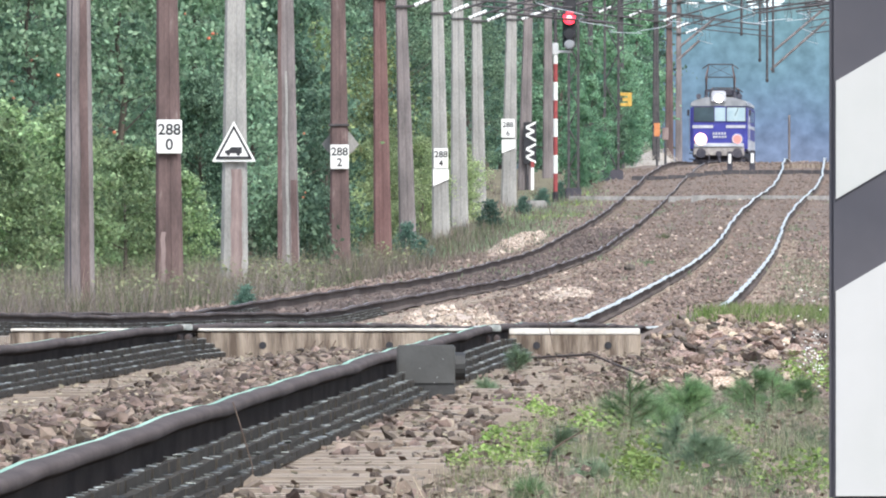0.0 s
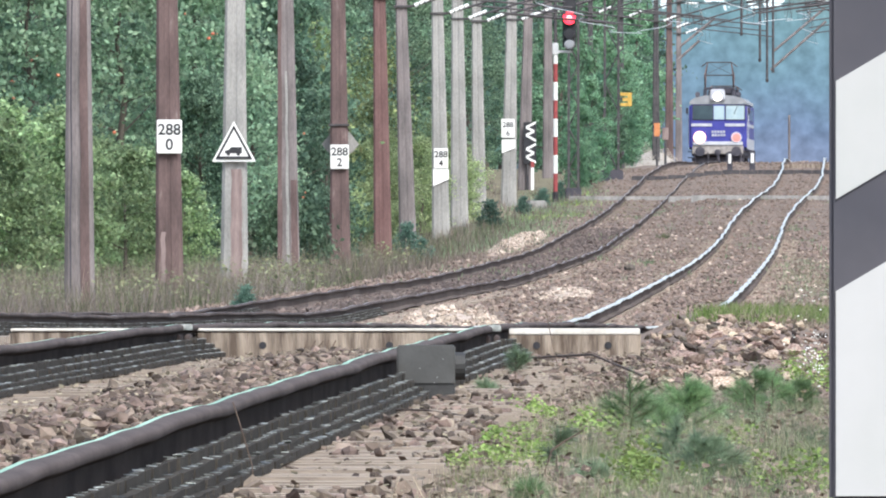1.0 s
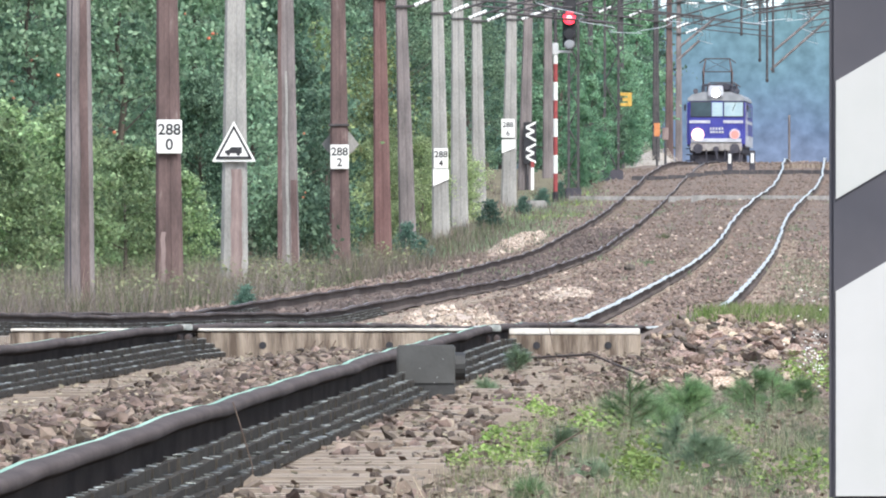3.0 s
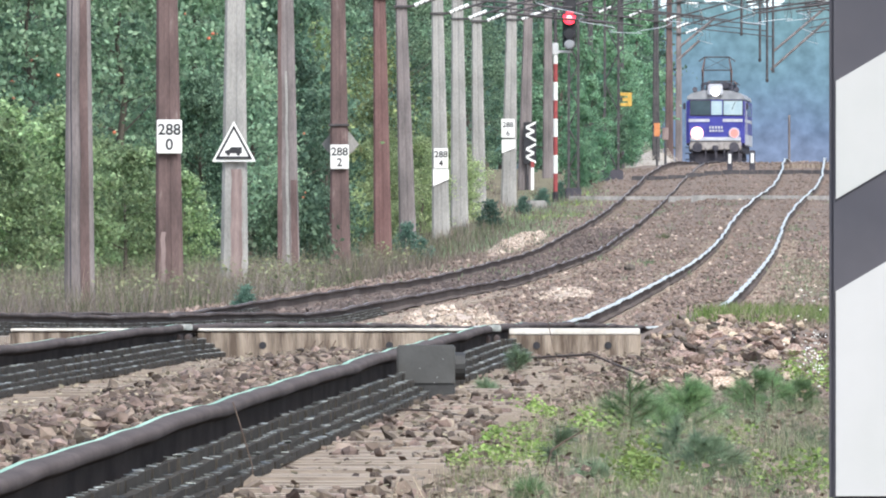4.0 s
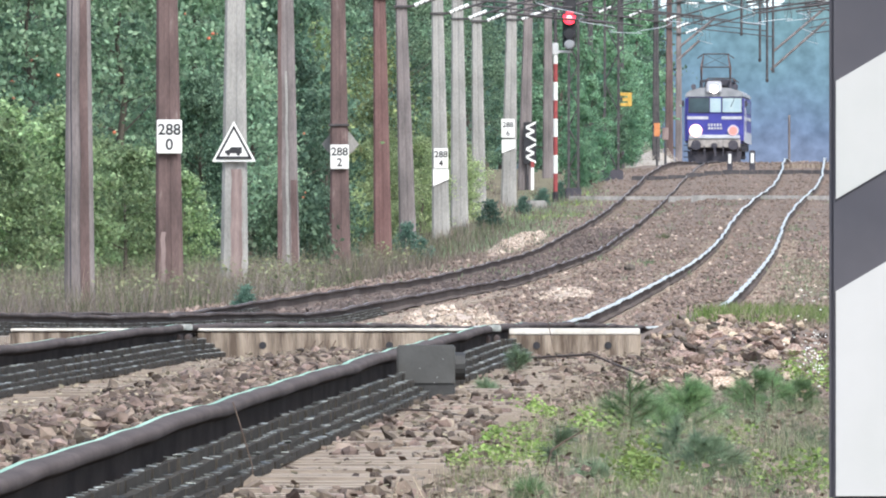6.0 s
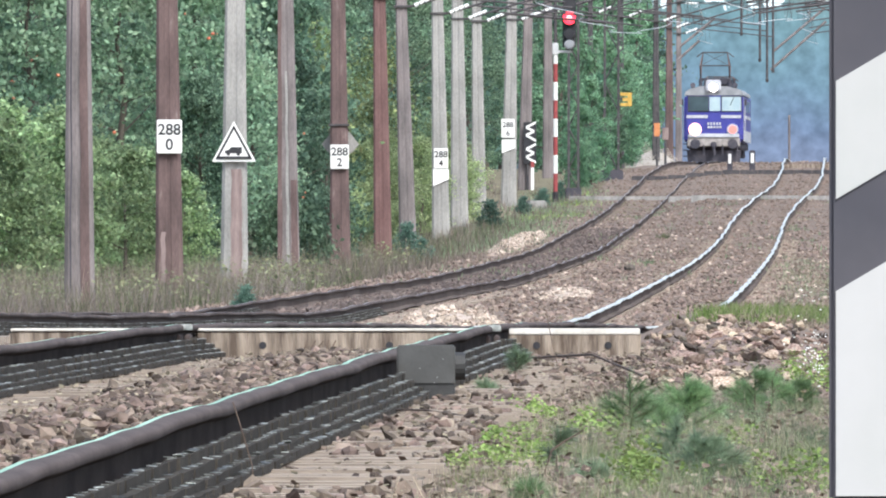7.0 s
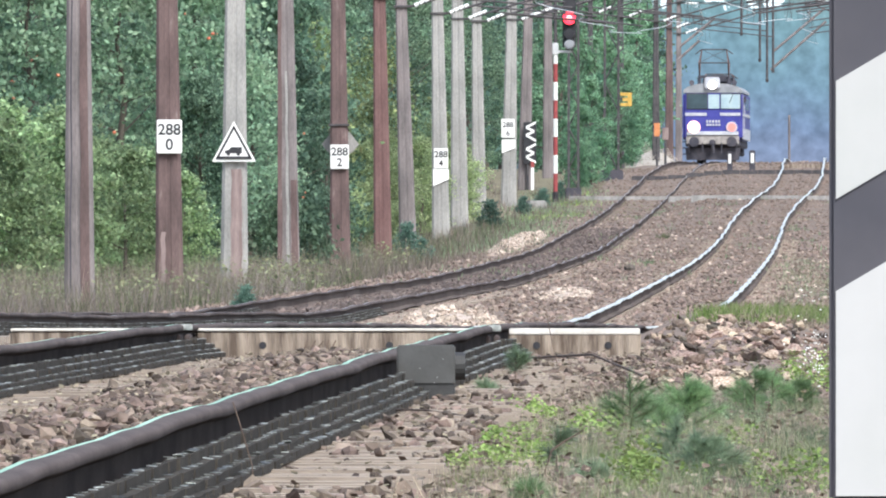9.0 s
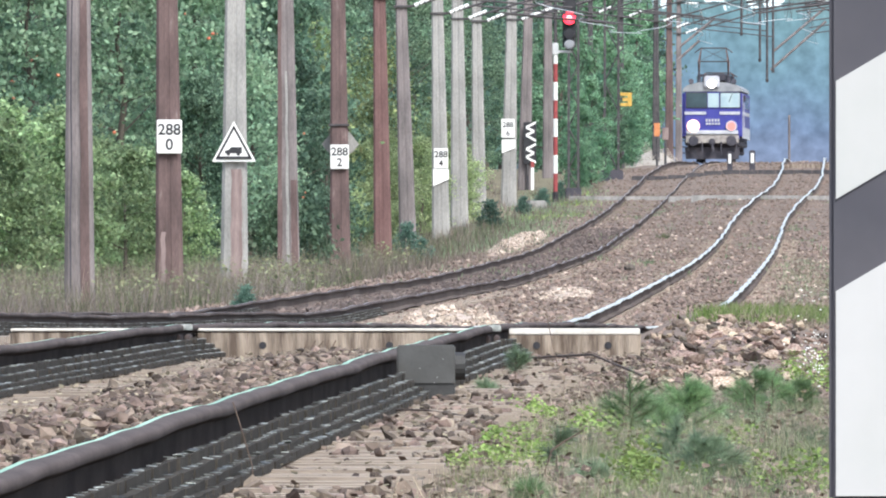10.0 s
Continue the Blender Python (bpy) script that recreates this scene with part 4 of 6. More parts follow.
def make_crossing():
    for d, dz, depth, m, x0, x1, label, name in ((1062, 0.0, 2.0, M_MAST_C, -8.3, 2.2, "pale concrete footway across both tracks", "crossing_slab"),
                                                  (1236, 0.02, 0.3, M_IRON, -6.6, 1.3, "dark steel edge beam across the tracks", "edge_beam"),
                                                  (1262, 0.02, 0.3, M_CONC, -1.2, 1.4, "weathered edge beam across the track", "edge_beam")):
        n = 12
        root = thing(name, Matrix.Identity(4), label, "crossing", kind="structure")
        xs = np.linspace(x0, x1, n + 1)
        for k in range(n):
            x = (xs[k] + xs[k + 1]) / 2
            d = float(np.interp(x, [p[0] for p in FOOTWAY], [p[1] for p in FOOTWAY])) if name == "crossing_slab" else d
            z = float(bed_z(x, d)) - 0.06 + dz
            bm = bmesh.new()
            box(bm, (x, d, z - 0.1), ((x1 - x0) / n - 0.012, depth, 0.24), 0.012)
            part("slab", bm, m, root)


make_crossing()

# ---- locomotive ----


def make_loco():
    root = thing("electric_locomotive", pose(-4.8, 1735, 3.4), "blue electric locomotive with white stripes, headlights on and pantograph raised", "locomotive")
    # body: front at y = 0, rear at y = 15.2; rounded corners in plan, arched roof above
    bm = bmesh.new()
    box(bm, (0, 7.6, 2.32), (2.94, 15.2, 2.36), 0.12)
    body = part("body", bm, M_BLUE, root, "ultramarine painted body shell")
    bm = bmesh.new()
    prof = [(-1.46, 3.46), (-1.42, 3.62), (-1.2, 3.78), (-0.7, 3.9), (0, 3.94), (0.7, 3.9), (1.2, 3.78), (1.42, 3.62), (1.46, 3.46)]
    plate(bm, prof, 0.06, 15.1)
    part("roof", bm, M_ROOF, root, "light grey arched roof")
    bm = bmesh.new()
    box(bm, (0, 8.2, 4.0), (1.2, 9.0, 0.2), 0.05)
    for y in (3.5, 6.2, 8.8, 11.5):
        box(bm, (0.3, y, 4.12), (0.7, 0.9, 0.22), 0.04)
    part("roof_gear", bm, M_UNDER, root, "dark roof equipment")
    for x in (-1.05, 1.05):
        bm = bmesh.new()
        rod(bm, (x, 0.9, 3.86), (x, 0.5, 3.97), 0.09, 0.13, 10)
        part("horn", bm, M_UNDER, root)
    # windscreens, each in a dark frame
    for x, w, m in ((-0.76, 0.98, M_GLASS), (0.06, 0.54, M_GLASS_PALE), (0.88, 0.94, M_GLASS_PALE)):
        bm = bmesh.new()
        box(bm, (x, -0.01, 3.03), (w + 0.09, 0.05, 0.79), 0.02)
        fr = part("window_frame", bm, M_UNDER if w > 0.6 else M_BLUE, body)
        bm = bmesh.new()
        box(bm, (x, -0.038, 3.03), (w, 0.02, 0.7), 0.006)
        part("pane", bm, m, fr, "dark cab windscreen" if m == M_GLASS else "windscreen with a pale sky reflection in its colour")
    bm = bmesh.new()
    rod(bm, (1.0, -0.07, 3.37), (0.82, -0.07, 2.95), 0.014)
    part("wiper", bm, M_BLACK, root)
    for x0, x1 in ((-1.36, -0.3), (0.36, 1.36)):
        bm = bmesh.new()
        box(bm, ((x0 + x1) / 2, -0.012, 2.4), (x1 - x0, 0.03, 0.15), 0.01)
        part("brow_stripe", bm, M_LWHITE, body, "white stripe under the windscreen")
    bm = bmesh.new()
    box(bm, (0, -0.05, 1.46), (2.55, 0.1, 0.2), 0.03)
    part("front_stripe", bm, M_LWHITE, body, "white band over the buffer beam")
    for k, x in enumerate((-0.27, -0.13, 0.02, 0.17, 0.31)):
        bm = bmesh.new()
        box(bm, (x, -0.015, 2.05), (0.09, 0.03, 0.13))
        box(bm, (x + 0.02, -0.015, 1.88), (0.11, 0.03, 0.1))
        part("number_bar", bm, M_LWHITE, body, "white bars of the unreadable number")
    # lamps
    for x, m, r in ((-0.93, M_LAMP, 0.225), (0.94, M_MARKER, 0.2)):
        bm = bmesh.new()
        rod(bm, (x, 0.02, 1.76), (x, -0.12, 1.76), 0.29 if r < 0.22 else 0.33, 0.27 if r < 0.22 else 0.31, 20)
        h = part("headlight", bm, M_LWHITE if r < 0.22 else M_LAMP_RIM, root, "round headlight housing")
        bm = bmesh.new()
        rod(bm, (x, -0.121, 1.76), (x, -0.135, 1.76), r, seg=20)
        part("lens", bm, m, h, "burning white headlight" if r > 0.22 else "red marker lens")
    bm = bmesh.new()
    box(bm, (-0.02, 0.2, 4.08), (0.72, 0.5, 0.3), 0.05)
    box(bm, (-0.02, -0.02, 3.9), (0.76, 0.2, 0.5), 0.06)
    top = part("top_lamp_housing", bm, M_LWHITE, root, "white lamp housing on the roof edge")
    bm = bmesh.new()
    rod(bm, (-0.01, -0.121, 3.84), (-0.01, -0.14, 3.84), 0.2, seg=20)
    part("lens", bm, M_LAMP, top, "burning top headlight")
    # buffer beam, buffers, coupling, plough
    bm = bmesh.new()
    box(bm, (0, 0.02, 1.14), (2.6, 0.12, 0.44), 0.03)
    part("buffer_beam", bm, M_BEAM, root, "dusty grey buffer beam")
    for x in (-0.9, 0.95):
        bm = bmesh.new()
        rod(bm, (x, 0, 1.05), (x, -0.42, 1.05), 0.12, seg=14)
        rod(bm, (x, -0.42, 1.05), (x, -0.48, 1.05), 0.25, seg=18)
        part("buffer", bm, M_UNDER, root)
    bm = bmesh.new()
    box(bm, (0, -0.2, 1.0), (0.3, 0.4, 0.3), 0.05)
    rod(bm, (0, -0.35, 1.0), (0.05, -0.32, 0.5), 0.07)
    part("coupling", bm, M_UNDER, root)
    for x in (-0.5, 0.45, -1.2, 1.2):
        bm = bmesh.new()
        rod(bm, (x, -0.08, 1.0), (x * 0.96, -0.12, 0.5), 0.035)
        part("brake_hose", bm, M_UNDER, root)
    bm = bmesh.new()
    plate(bm, [(-1.35, 0.75), (-1.3, 0.15), (1.3, 0.15), (1.35, 0.75)], 0.25, 0.33)
    part("rail_guard", bm, M_UNDER, root, "sooty plough plate over the rails")
    bm = bmesh.new()
    box(bm, (0, 7.6, 0.98), (2.7, 14.6, 0.35), 0.04)
    part("underframe", bm, M_UNDER, root)
    for s in (-1, 1):
        bm = bmesh.new()
        box(bm, (s * 1.47, 0.7, 2.3), (0.03, 0.14, 2.2), 0.006)
        part("corner_stripe", bm, M_LWHITE, body, "white upright stripe on the cab corner")
        bm = bmesh.new()
        box(bm, (s * 1.475, 7.6, 2.4), (0.02, 13.0, 0.16), 0.005)
        part("side_stripe", bm, M_LWHITE, body)
        bm = bmesh.new()
        box(bm, (s * 1.478, 7.8, 1.45), (0.02, 14.0, 0.55), 0.005)
        part("skirt_panel", bm, M_LWHITE, body, "pale lower side panel")
        bm = bmesh.new()
        rod(bm, (s * 1.53, 1.25, 1.4), (s * 1.53, 1.25, 2.9), 0.02)
        part("handrail", bm, M_LWHITE, root)
        bm = bmesh.new()
        box(bm, (s * 1.58, 0.35, 3.12), (0.12, 0.08, 0.32), 0.02)
        part("mirror", bm, M_UNDER, root)
        for k in range(4):
            bm = bmesh.new()
            box(bm, (s * 1.47, 3.4 + 2.7 * k, 2.95), (0.04, 1.3, 0.6), 0.02)
            part("side_window", bm, M_GLASS, body)
        for k in range(3):
            bm = bmesh.new()
            box(bm, (s * 1.45, 1.25, 0.45 + 0.3 * k), (0.22, 0.4, 0.05), 0.01)
            part("step", bm, M_UNDER, root)
    # bogies with wheelsets
    sets = []
    for y in (3.3, 11.9):
        bm = bmesh.new()
        for s in (-1, 1):
            box(bm, (s * 1.05, y, 0.72), (0.16, 4.2, 0.36), 0.04)
            for yy in (-1.5, 1.5):
                box(bm, (s * 1.12, y + yy, 0.62), (0.2, 0.4, 0.4), 0.04)
        box(bm, (0, y, 0.7), (1.9, 0.4, 0.3), 0.03)
        part("bogie_frame", bm, M_UNDER, root)
        for yy in (-1.5, 1.5):
            ws = new("wheelset")
            ws.parent = root
            ws.matrix_basis = pose(0, y + yy, 0.625)
            bm = bmesh.new()
            rod(bm, (-1.0, 0, 0), (1.0, 0, 0), 0.085, seg=12)
            part("axle", bm, M_UNDER, ws)
            for s in (-1, 1):
                bm = bmesh.new()
                rod(bm, (s * 0.69, 0, 0), (s * 0.82, 0, 0), 0.625, 0.61, 28)
                rod(bm, (s * 0.675, 0, 0), (s * 0.7, 0, 0), 0.655, 0.65, 28)
                rod(bm, (s * 0.82, 0, 0), (s * 0.86, 0, 0), 0.2, 0.16, 12)
                part("wheel", bm, M_IRON, ws)
            sets.append((ws, y + yy))
    # pantographs: the front one raised, its diamond seen end on
    def panto(y0, top):
        bm = bmesh.new()
        for s in (-1, 1):
            box(bm, (s * 0.72, y0, 4.28), (0.09, 2.2, 0.09), 0.01)
        for yy in (-0.9, 0.9):
            box(bm, (0, y0 + yy, 4.28), (1.5, 0.08, 0.1), 0.01)
        for s in (-1, 1):
            for yy in (-0.9, 0.9):
                insulator(bm, (s * 0.72, y0 + yy, 3.9), (s * 0.72, y0 + yy, 4.24), 0.09, 4)
        base = part("pantograph_base", bm, M_UNDER, root)
        mid = (4.3 + top) / 2
        for s in (-1, 1):
            bm = bmesh.new()
            rod(bm, (s * 0.72, y0, 4.3), (s * 0.72, y0 - 1.05, mid), 0.04)
            rod(bm, (s * 0.72, y0, 4.3), (s * 0.72, y0 + 1.05, mid), 0.04)
            part("lower_arm", bm, M_MAST_R, root)
            bm = bmesh.new()
            rod(bm, (s * 0.72, y0 - 1.05, mid), (s * 0.6, y0, top), 0.03)
            rod(bm, (s * 0.72, y0 + 1.05, mid), (s * 0.6, y0, top), 0.03)
            part("upper_arm", bm, M_MAST_R, root)
        for yy in (-1.05, 1.05):
            bm = bmesh.new()
            rod(bm, (-0.72, y0 + yy, mid), (0.72, y0 + yy, mid), 0.02)
            part("cross_tube", bm, M_IRON, root)
        for s in (-1, 1):
            bm = bmesh.new()
            rod(bm, (s * 0.72, y0 - 1.05, mid), (-s * 0.6, y0, top), 0.012)
            part("diagonal_tube", bm, M_IRON, root)
        for yy in (-0.2, 0.2):
            bm = bmesh.new()
            rod(bm, (-0.62, y0 + yy, top), (0.62, y0 + yy, top), 0.03)
            for s in (-1, 1):
                rod(bm, (s * 0.62, y0 + yy, top), (s * 0.92, y0 + yy, top - 0.22), 0.025)
            part("contact_strip", bm, M_IRON, root)
    panto(2.9, 5.62)
    panto(12.3, 4.5)
    return root, sets


LOCO, WHEELSETS = make_loco()

# ---- stones ----
RNG = np.random.default_rng(11)


def lay(n, x0, x1, d0, d1, s0, s1, name, material, shapes, label, bury=0.3, power=1.0, keep=None, seed=1):
    """Loose stones over a stretch of the line."""
    rng = np.random.default_rng(seed)
    x = rng.uniform(x0, x1, n)
    d = d0 + (d1 - d0) * rng.uniform(0, 1, n) ** power
    if keep is not None:
        ok = keep(x, d, rng)
        x, d = x[ok], d[ok]
    s = s0 + (s1 - s0) * rng.uniform(0, 1, len(x)) ** 2.2
    on_sleeper = (np.abs(x - glide(NEAR_X, d)) < 1.27) & (d < 300)
    z = ground_z(x, d) + s * (0.5 - bury) * 0.6 + np.where(on_sleeper, rng.uniform(0.0, 0.05, len(x)), 0)
    size = np.stack([s * rng.uniform(0.8, 1.3, len(x)), s * rng.uniform(0.8, 1.3, len(x)), s * rng.uniform(0.55, 0.95, len(x))], 1)
    ob = scatter(name, shapes, np.stack([x, d, z], 1), size, material, None, 0.7, seed)
    return tagged(ob, label, "ballast stones", kind="stuff")


off_rail = lambda x, d, rng: (np.abs(np.abs(x - glide(NEAR_X, d)) - 0.7535) > 0.12) & (np.abs(np.abs(x - glide(FAR_X, d)) - 0.7535) > 0.12)
middle = lambda x, d, rng: (x - glide(NEAR_X, d) > -0.16 + 0.14 * rng.uniform(-1, 1, len(x))) & (x - glide(NEAR_X, d) < 0.5)
bare = lambda x, d: (x < -1.04) & (((d > 79) & (d < 92)) | ((d > 122) & (d < 153)))
shoulder = lambda x, d, rng: (~bare(x, d) | (rng.uniform(0, 1, len(x)) < 0.28)) & ((x > -1.0) & (rng.uniform(0, 1, len(x)) < 0.8) | (rng.uniform(0, 1, len(x)) < 0.35 + 0.55 * (np.sin(d * 0.35) * np.sin(d * 0.083 + 1) > -0.2)))
lay(22000, -2.85, -1.65, 70, 172, 0.014, 0.068, "ballast_stones", M_STONE, STONES, "brown crushed stones between the rails", keep=middle, seed=2)
lay(20000, -1.36, 0.1, 66, 172, 0.014, 0.065, "ballast_stones", M_STONE, STONES, "brown crushed stones on the track shoulder", keep=shoulder, seed=3)
lay(3000, -4.8, -3.2, 150, 300, 0.04, 0.1, "ballast_stones", M_STONE, STONES, "brown crushed stones between the two tracks", keep=off_rail, seed=4)
clean = lambda x, d, rng: off_rail(x, d, rng) & ((np.abs(x - glide(FAR_X, d)) > 0.75) | (d > 960))
far_gauge = lambda x, d, rng: np.abs(x - glide(FAR_X, d)) < 0.68
lay(36000, -8.4, 1.4, 330, 1340, 0.05, 0.13, "ballast_stones", M_STONE_FAR, STONES_LOW, "reddish brown ballast further along the line", power=1.4, keep=clean, seed=5)
lay(22000, -7.0, -5.1, 320, 980, 0.07, 0.16, "ballast_stones", M_STONE_DARK, STONES_LOW, "dark ballast between the far rails", power=1.3, keep=far_gauge, seed=7)
lay(800, -8.0, 1.4, 330, 1100, 0.07, 0.16, "ballast_stones", M_PALE, STONES_LOW, "scattered pale stones on the ballast", power=1.2, keep=clean, seed=6)


def litter(n, x0, x1, d0, d1, s, material, label, seed):
    """Dead leaves and bark bits lying on the stones."""
    rng = np.random.default_rng(seed)
    x, d = rng.uniform(x0, x1, n), rng.uniform(d0, d1, n)
    z = ground_z(x, d) + rng.uniform(0.02, 0.065, n)
    ob = scatter("leaf_litter", LEAF, np.stack([x, d, z], 1), s * rng.uniform(0.5, 1.5, (n, 1)) * np.ones((1, 3)), material, None, 0.6, seed)
    return tagged(ob, label, "leaf litter", kind="stuff")


litter(2200, -2.8, -1.7, 75, 168, 0.022, M_STALK, "pale dead leaves among the stones", 81)
litter(2600, -1.35, 0.1, 75, 168, 0.022, M_STALK, "pale dead leaves on the shoulder", 82)
litter(2500, -2.8, 0.1, 75, 168, 0.025, M_STICK, "dark bark bits among the stones", 83)


def heap(cx, cd, rx, rd, h, n, s0, s1, material, shapes, label, seed):
    """A low heap of stones."""
    rng = np.random.default_rng(seed)
    r, a = np.sqrt(rng.uniform(0, 1, n)), rng.uniform(0, 2 * np.pi, n)
    x, d = cx + rx * r * np.cos(a), cd + rd * r * np.sin(a)
    lump = 0.75 + 0.35 * np.sin(x * 9 / rx + seed) * np.cos(d * 5 / rd)
    z = ground_z(x, d) + h * np.clip(1 - r**3, 0, 1) * lump * rng.uniform(0.55, 1.05, n)
    s = s0 + (s1 - s0) * rng.uniform(0, 1, n) ** 2
    size = np.stack([s * rng.uniform(0.8, 1.4, n), s * rng.uniform(0.8, 1.4, n), s * rng.uniform(0.5, 0.9, n)], 1)
    ob = scatter("stone_heap", shapes, np.stack([x, d, z], 1), size, material, None, 0.8, seed)
    # core of the heap, so that it is solid
    k = 10
    v = [(cx, cd, float(ground_z(cx, cd)) + h * 0.7)]
    for j in (0.5, 1.0):
        for i in range(k):
            a = 2 * math.pi * i / k
            px, pd = cx + rx * j * math.cos(a), cd + rd * j * math.sin(a)
            v.append((px, pd, float(ground_z(px, pd)) + (h * 0.5 if j < 1 else -0.05)))
    f = [(0, 1 + i, 1 + (i + 1) % k) for i in range(k)] + [(1 + i, 1 + k + i, 1 + k + (i + 1) % k, 1 + (i + 1) % k) for i in range(k)]
    core = mesh_ob("heap_core", v, f, material, True)
    core.parent = ob
    return tagged(ob, label, "stone heap", kind="stuff")


heap(-0.3, 164, 0.62, 30, 0.03, 2000, 0.014, 0.05, M_HEAP, STONES, "small grey and brown rubble beside the track", 21)


def piece_meshes(material, flat):
    """Ready stone meshes that the single pieces share."""
    out = []
    for v, f in STONES:
        me = bpy.data.meshes.new("stone")
        me.from_pydata([(x, y, z * flat) for x, y, z in np.asarray(v)], [], f)
        me.materials.append(material)
        out.append(me)
    return out


def strew(parent, n, place, s0, s1, meshes, tilt, lift, seed):
    """Single stones, each an object, strewn where place(rng) says."""
    rng = np.random.default_rng(seed)
    for k in range(n):
        x, d = place(rng)
        size = s0 + (s1 - s0) * rng.uniform() ** 1.6
        ob = new("stone", meshes[k % len(meshes)])
        ob.parent = parent
        turn = pose(x, d, float(ground_z(x, d)) + lift(x, d, rng) + size * 0.12, rng.normal(0, tilt), rng.normal(0, tilt), rng.uniform(0, 360))
        ob.matrix_basis = turn @ Matrix.Diagonal((size * rng.uniform(0.8, 1.5), size * rng.uniform(0.8, 1.5), size * rng.uniform(0.7, 1.2), 1))


rubble = thing("rubble_pile", Matrix.Identity(4), "spread pile of broken pale, orange and grey stones", "rubble pile")
strew(rubble, 290, lambda r: (-0.36 + 0.36 * r.uniform(-1, 1), 158 + 26 * r.uniform(-1, 1)), 0.035, 0.105, piece_meshes(M_RUBBLE_PIECE, 0.62), 22,
      lambda x, d, r: 0.035 * r.uniform(0, 1), 91)
heap(-4.25, 402, 0.62, 30, 0.26, 1500, 0.05, 0.12, M_PALE, STONES_LOW, "pale stone rubble between the tracks", 23)
heap(-3.95, 540, 0.42, 30, 0.1, 480, 0.05, 0.12, M_PALE, STONES_LOW, "pale stone rubble between the tracks", 24)
heap(-7.62, 880, 0.42, 75, 0.2, 1300, 0.07, 0.16, M_PALE, STONES_LOW, "pale stone heap on the verge", 25)
heap(-7.1, 1500, 1.25, 24, 0.95, 2600, 0.03, 0.07, M_MOUND, STONES_LOW, "grey sand and stone mound beside the track", 26)

rock = thing("rock", pose(-3.76, 700, float(ground_z(-3.76, 700)) + 0.05), "dark lump of rock lying in the ballast", "rock")
bm = bmesh.new()
bmesh.ops.create_icosphere(bm, subdivisions=2, radius=0.13)
for v in bm.verts:
    v.co *= 1 + 0.35 * noise.noise(v.co * 9)
    v.co.z *= 0.75
part("stone", bm, M_BARK, rock)

# ---- near details ----


def make_beam():
    """Old concrete beam across the near track, with holes and a pale top."""
    d = 166.0
    root = thing("concrete_beam", pose(0, d, 0), "old stained concrete beam across the track with a pale top", "concrete beam")
    for x0, x1 in ((-3.93, -3.1), (-3.02, -1.62), (-1.49, -0.84)):
        z1 = -0.018
        bm = bmesh.new()
        box(bm, ((x0 + x1) / 2, 0, z1 - 0.1), (x1 - x0, 0.26, 0.2), 0.012)
        b = part("beam_section", bm, M_CONC, root)
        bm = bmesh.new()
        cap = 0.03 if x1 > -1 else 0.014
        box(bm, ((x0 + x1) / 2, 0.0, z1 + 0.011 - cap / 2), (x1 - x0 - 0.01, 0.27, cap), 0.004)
        part("pale_top", bm, M_CONC_TOP, b, "white top edge")
    for x in (-2.69, -2.07, -1.35, -1.0):
        bm = bmesh.new()
        rod(bm, (x, -0.1345, -0.09), (x, -0.12, -0.09), 0.018, seg=14)
        part("hole", bm, M_BLACK, root, "dark bolt hole")
    for k, x in enumerate((-2.48, -2.445, -2.41, -2.375, -2.345)):
        bm = bmesh.new()
        box(bm, (x, -0.134, -0.09), (0.006, 0.006, 0.055), 0, Matrix.Translation((x, 0, -0.09)) @ pose(0, 0, 0, 0, 20 + 9 * (k % 3), 0) @ Matrix.Translation((-x, 0, 0.09)))
        part("scribble_bar", bm, M_STICK, root, "unreadable chalk scribble")


make_beam()


def make_track_box():
    """Grey sheet-metal box clamped beside the rail, with a short cylinder."""
    d = 119.5
    root = thing("trackside_box", pose(-1.362, d, -0.165), "plain grey metal box fixed beside the rail", "equipment box")
    bm = bmesh.new()
    box(bm, (0, 0, 0.163), (0.205, 0.2, 0.14), 0.006)
    part("cover", bm, M_BOXG, root)
    bm = bmesh.new()
    box(bm, (0.022, 0, 0.045), (0.158, 0.19, 0.13), 0.004)
    part("base", bm, M_BOXD, root, "darker grey base")
    bm = bmesh.new()
    rod(bm, (0.1, 0.02, 0.158), (0.138, 0.02, 0.158), 0.05, 0.048, 18)
    part("end_cap", bm, M_BOXD, root, "dark round cap on its side")
    bm = bmesh.new()
    for x, z in ((0.03, 0.1), (-0.02, 0.15), (0.04, 0.12), (0.06, 0.185), (-0.06, 0.07)):
        rod(bm, (x, -0.1, z), (x, -0.102, z), 0.0016, seg=6)
    part("rivet", bm, M_WIRE, root)


make_track_box()


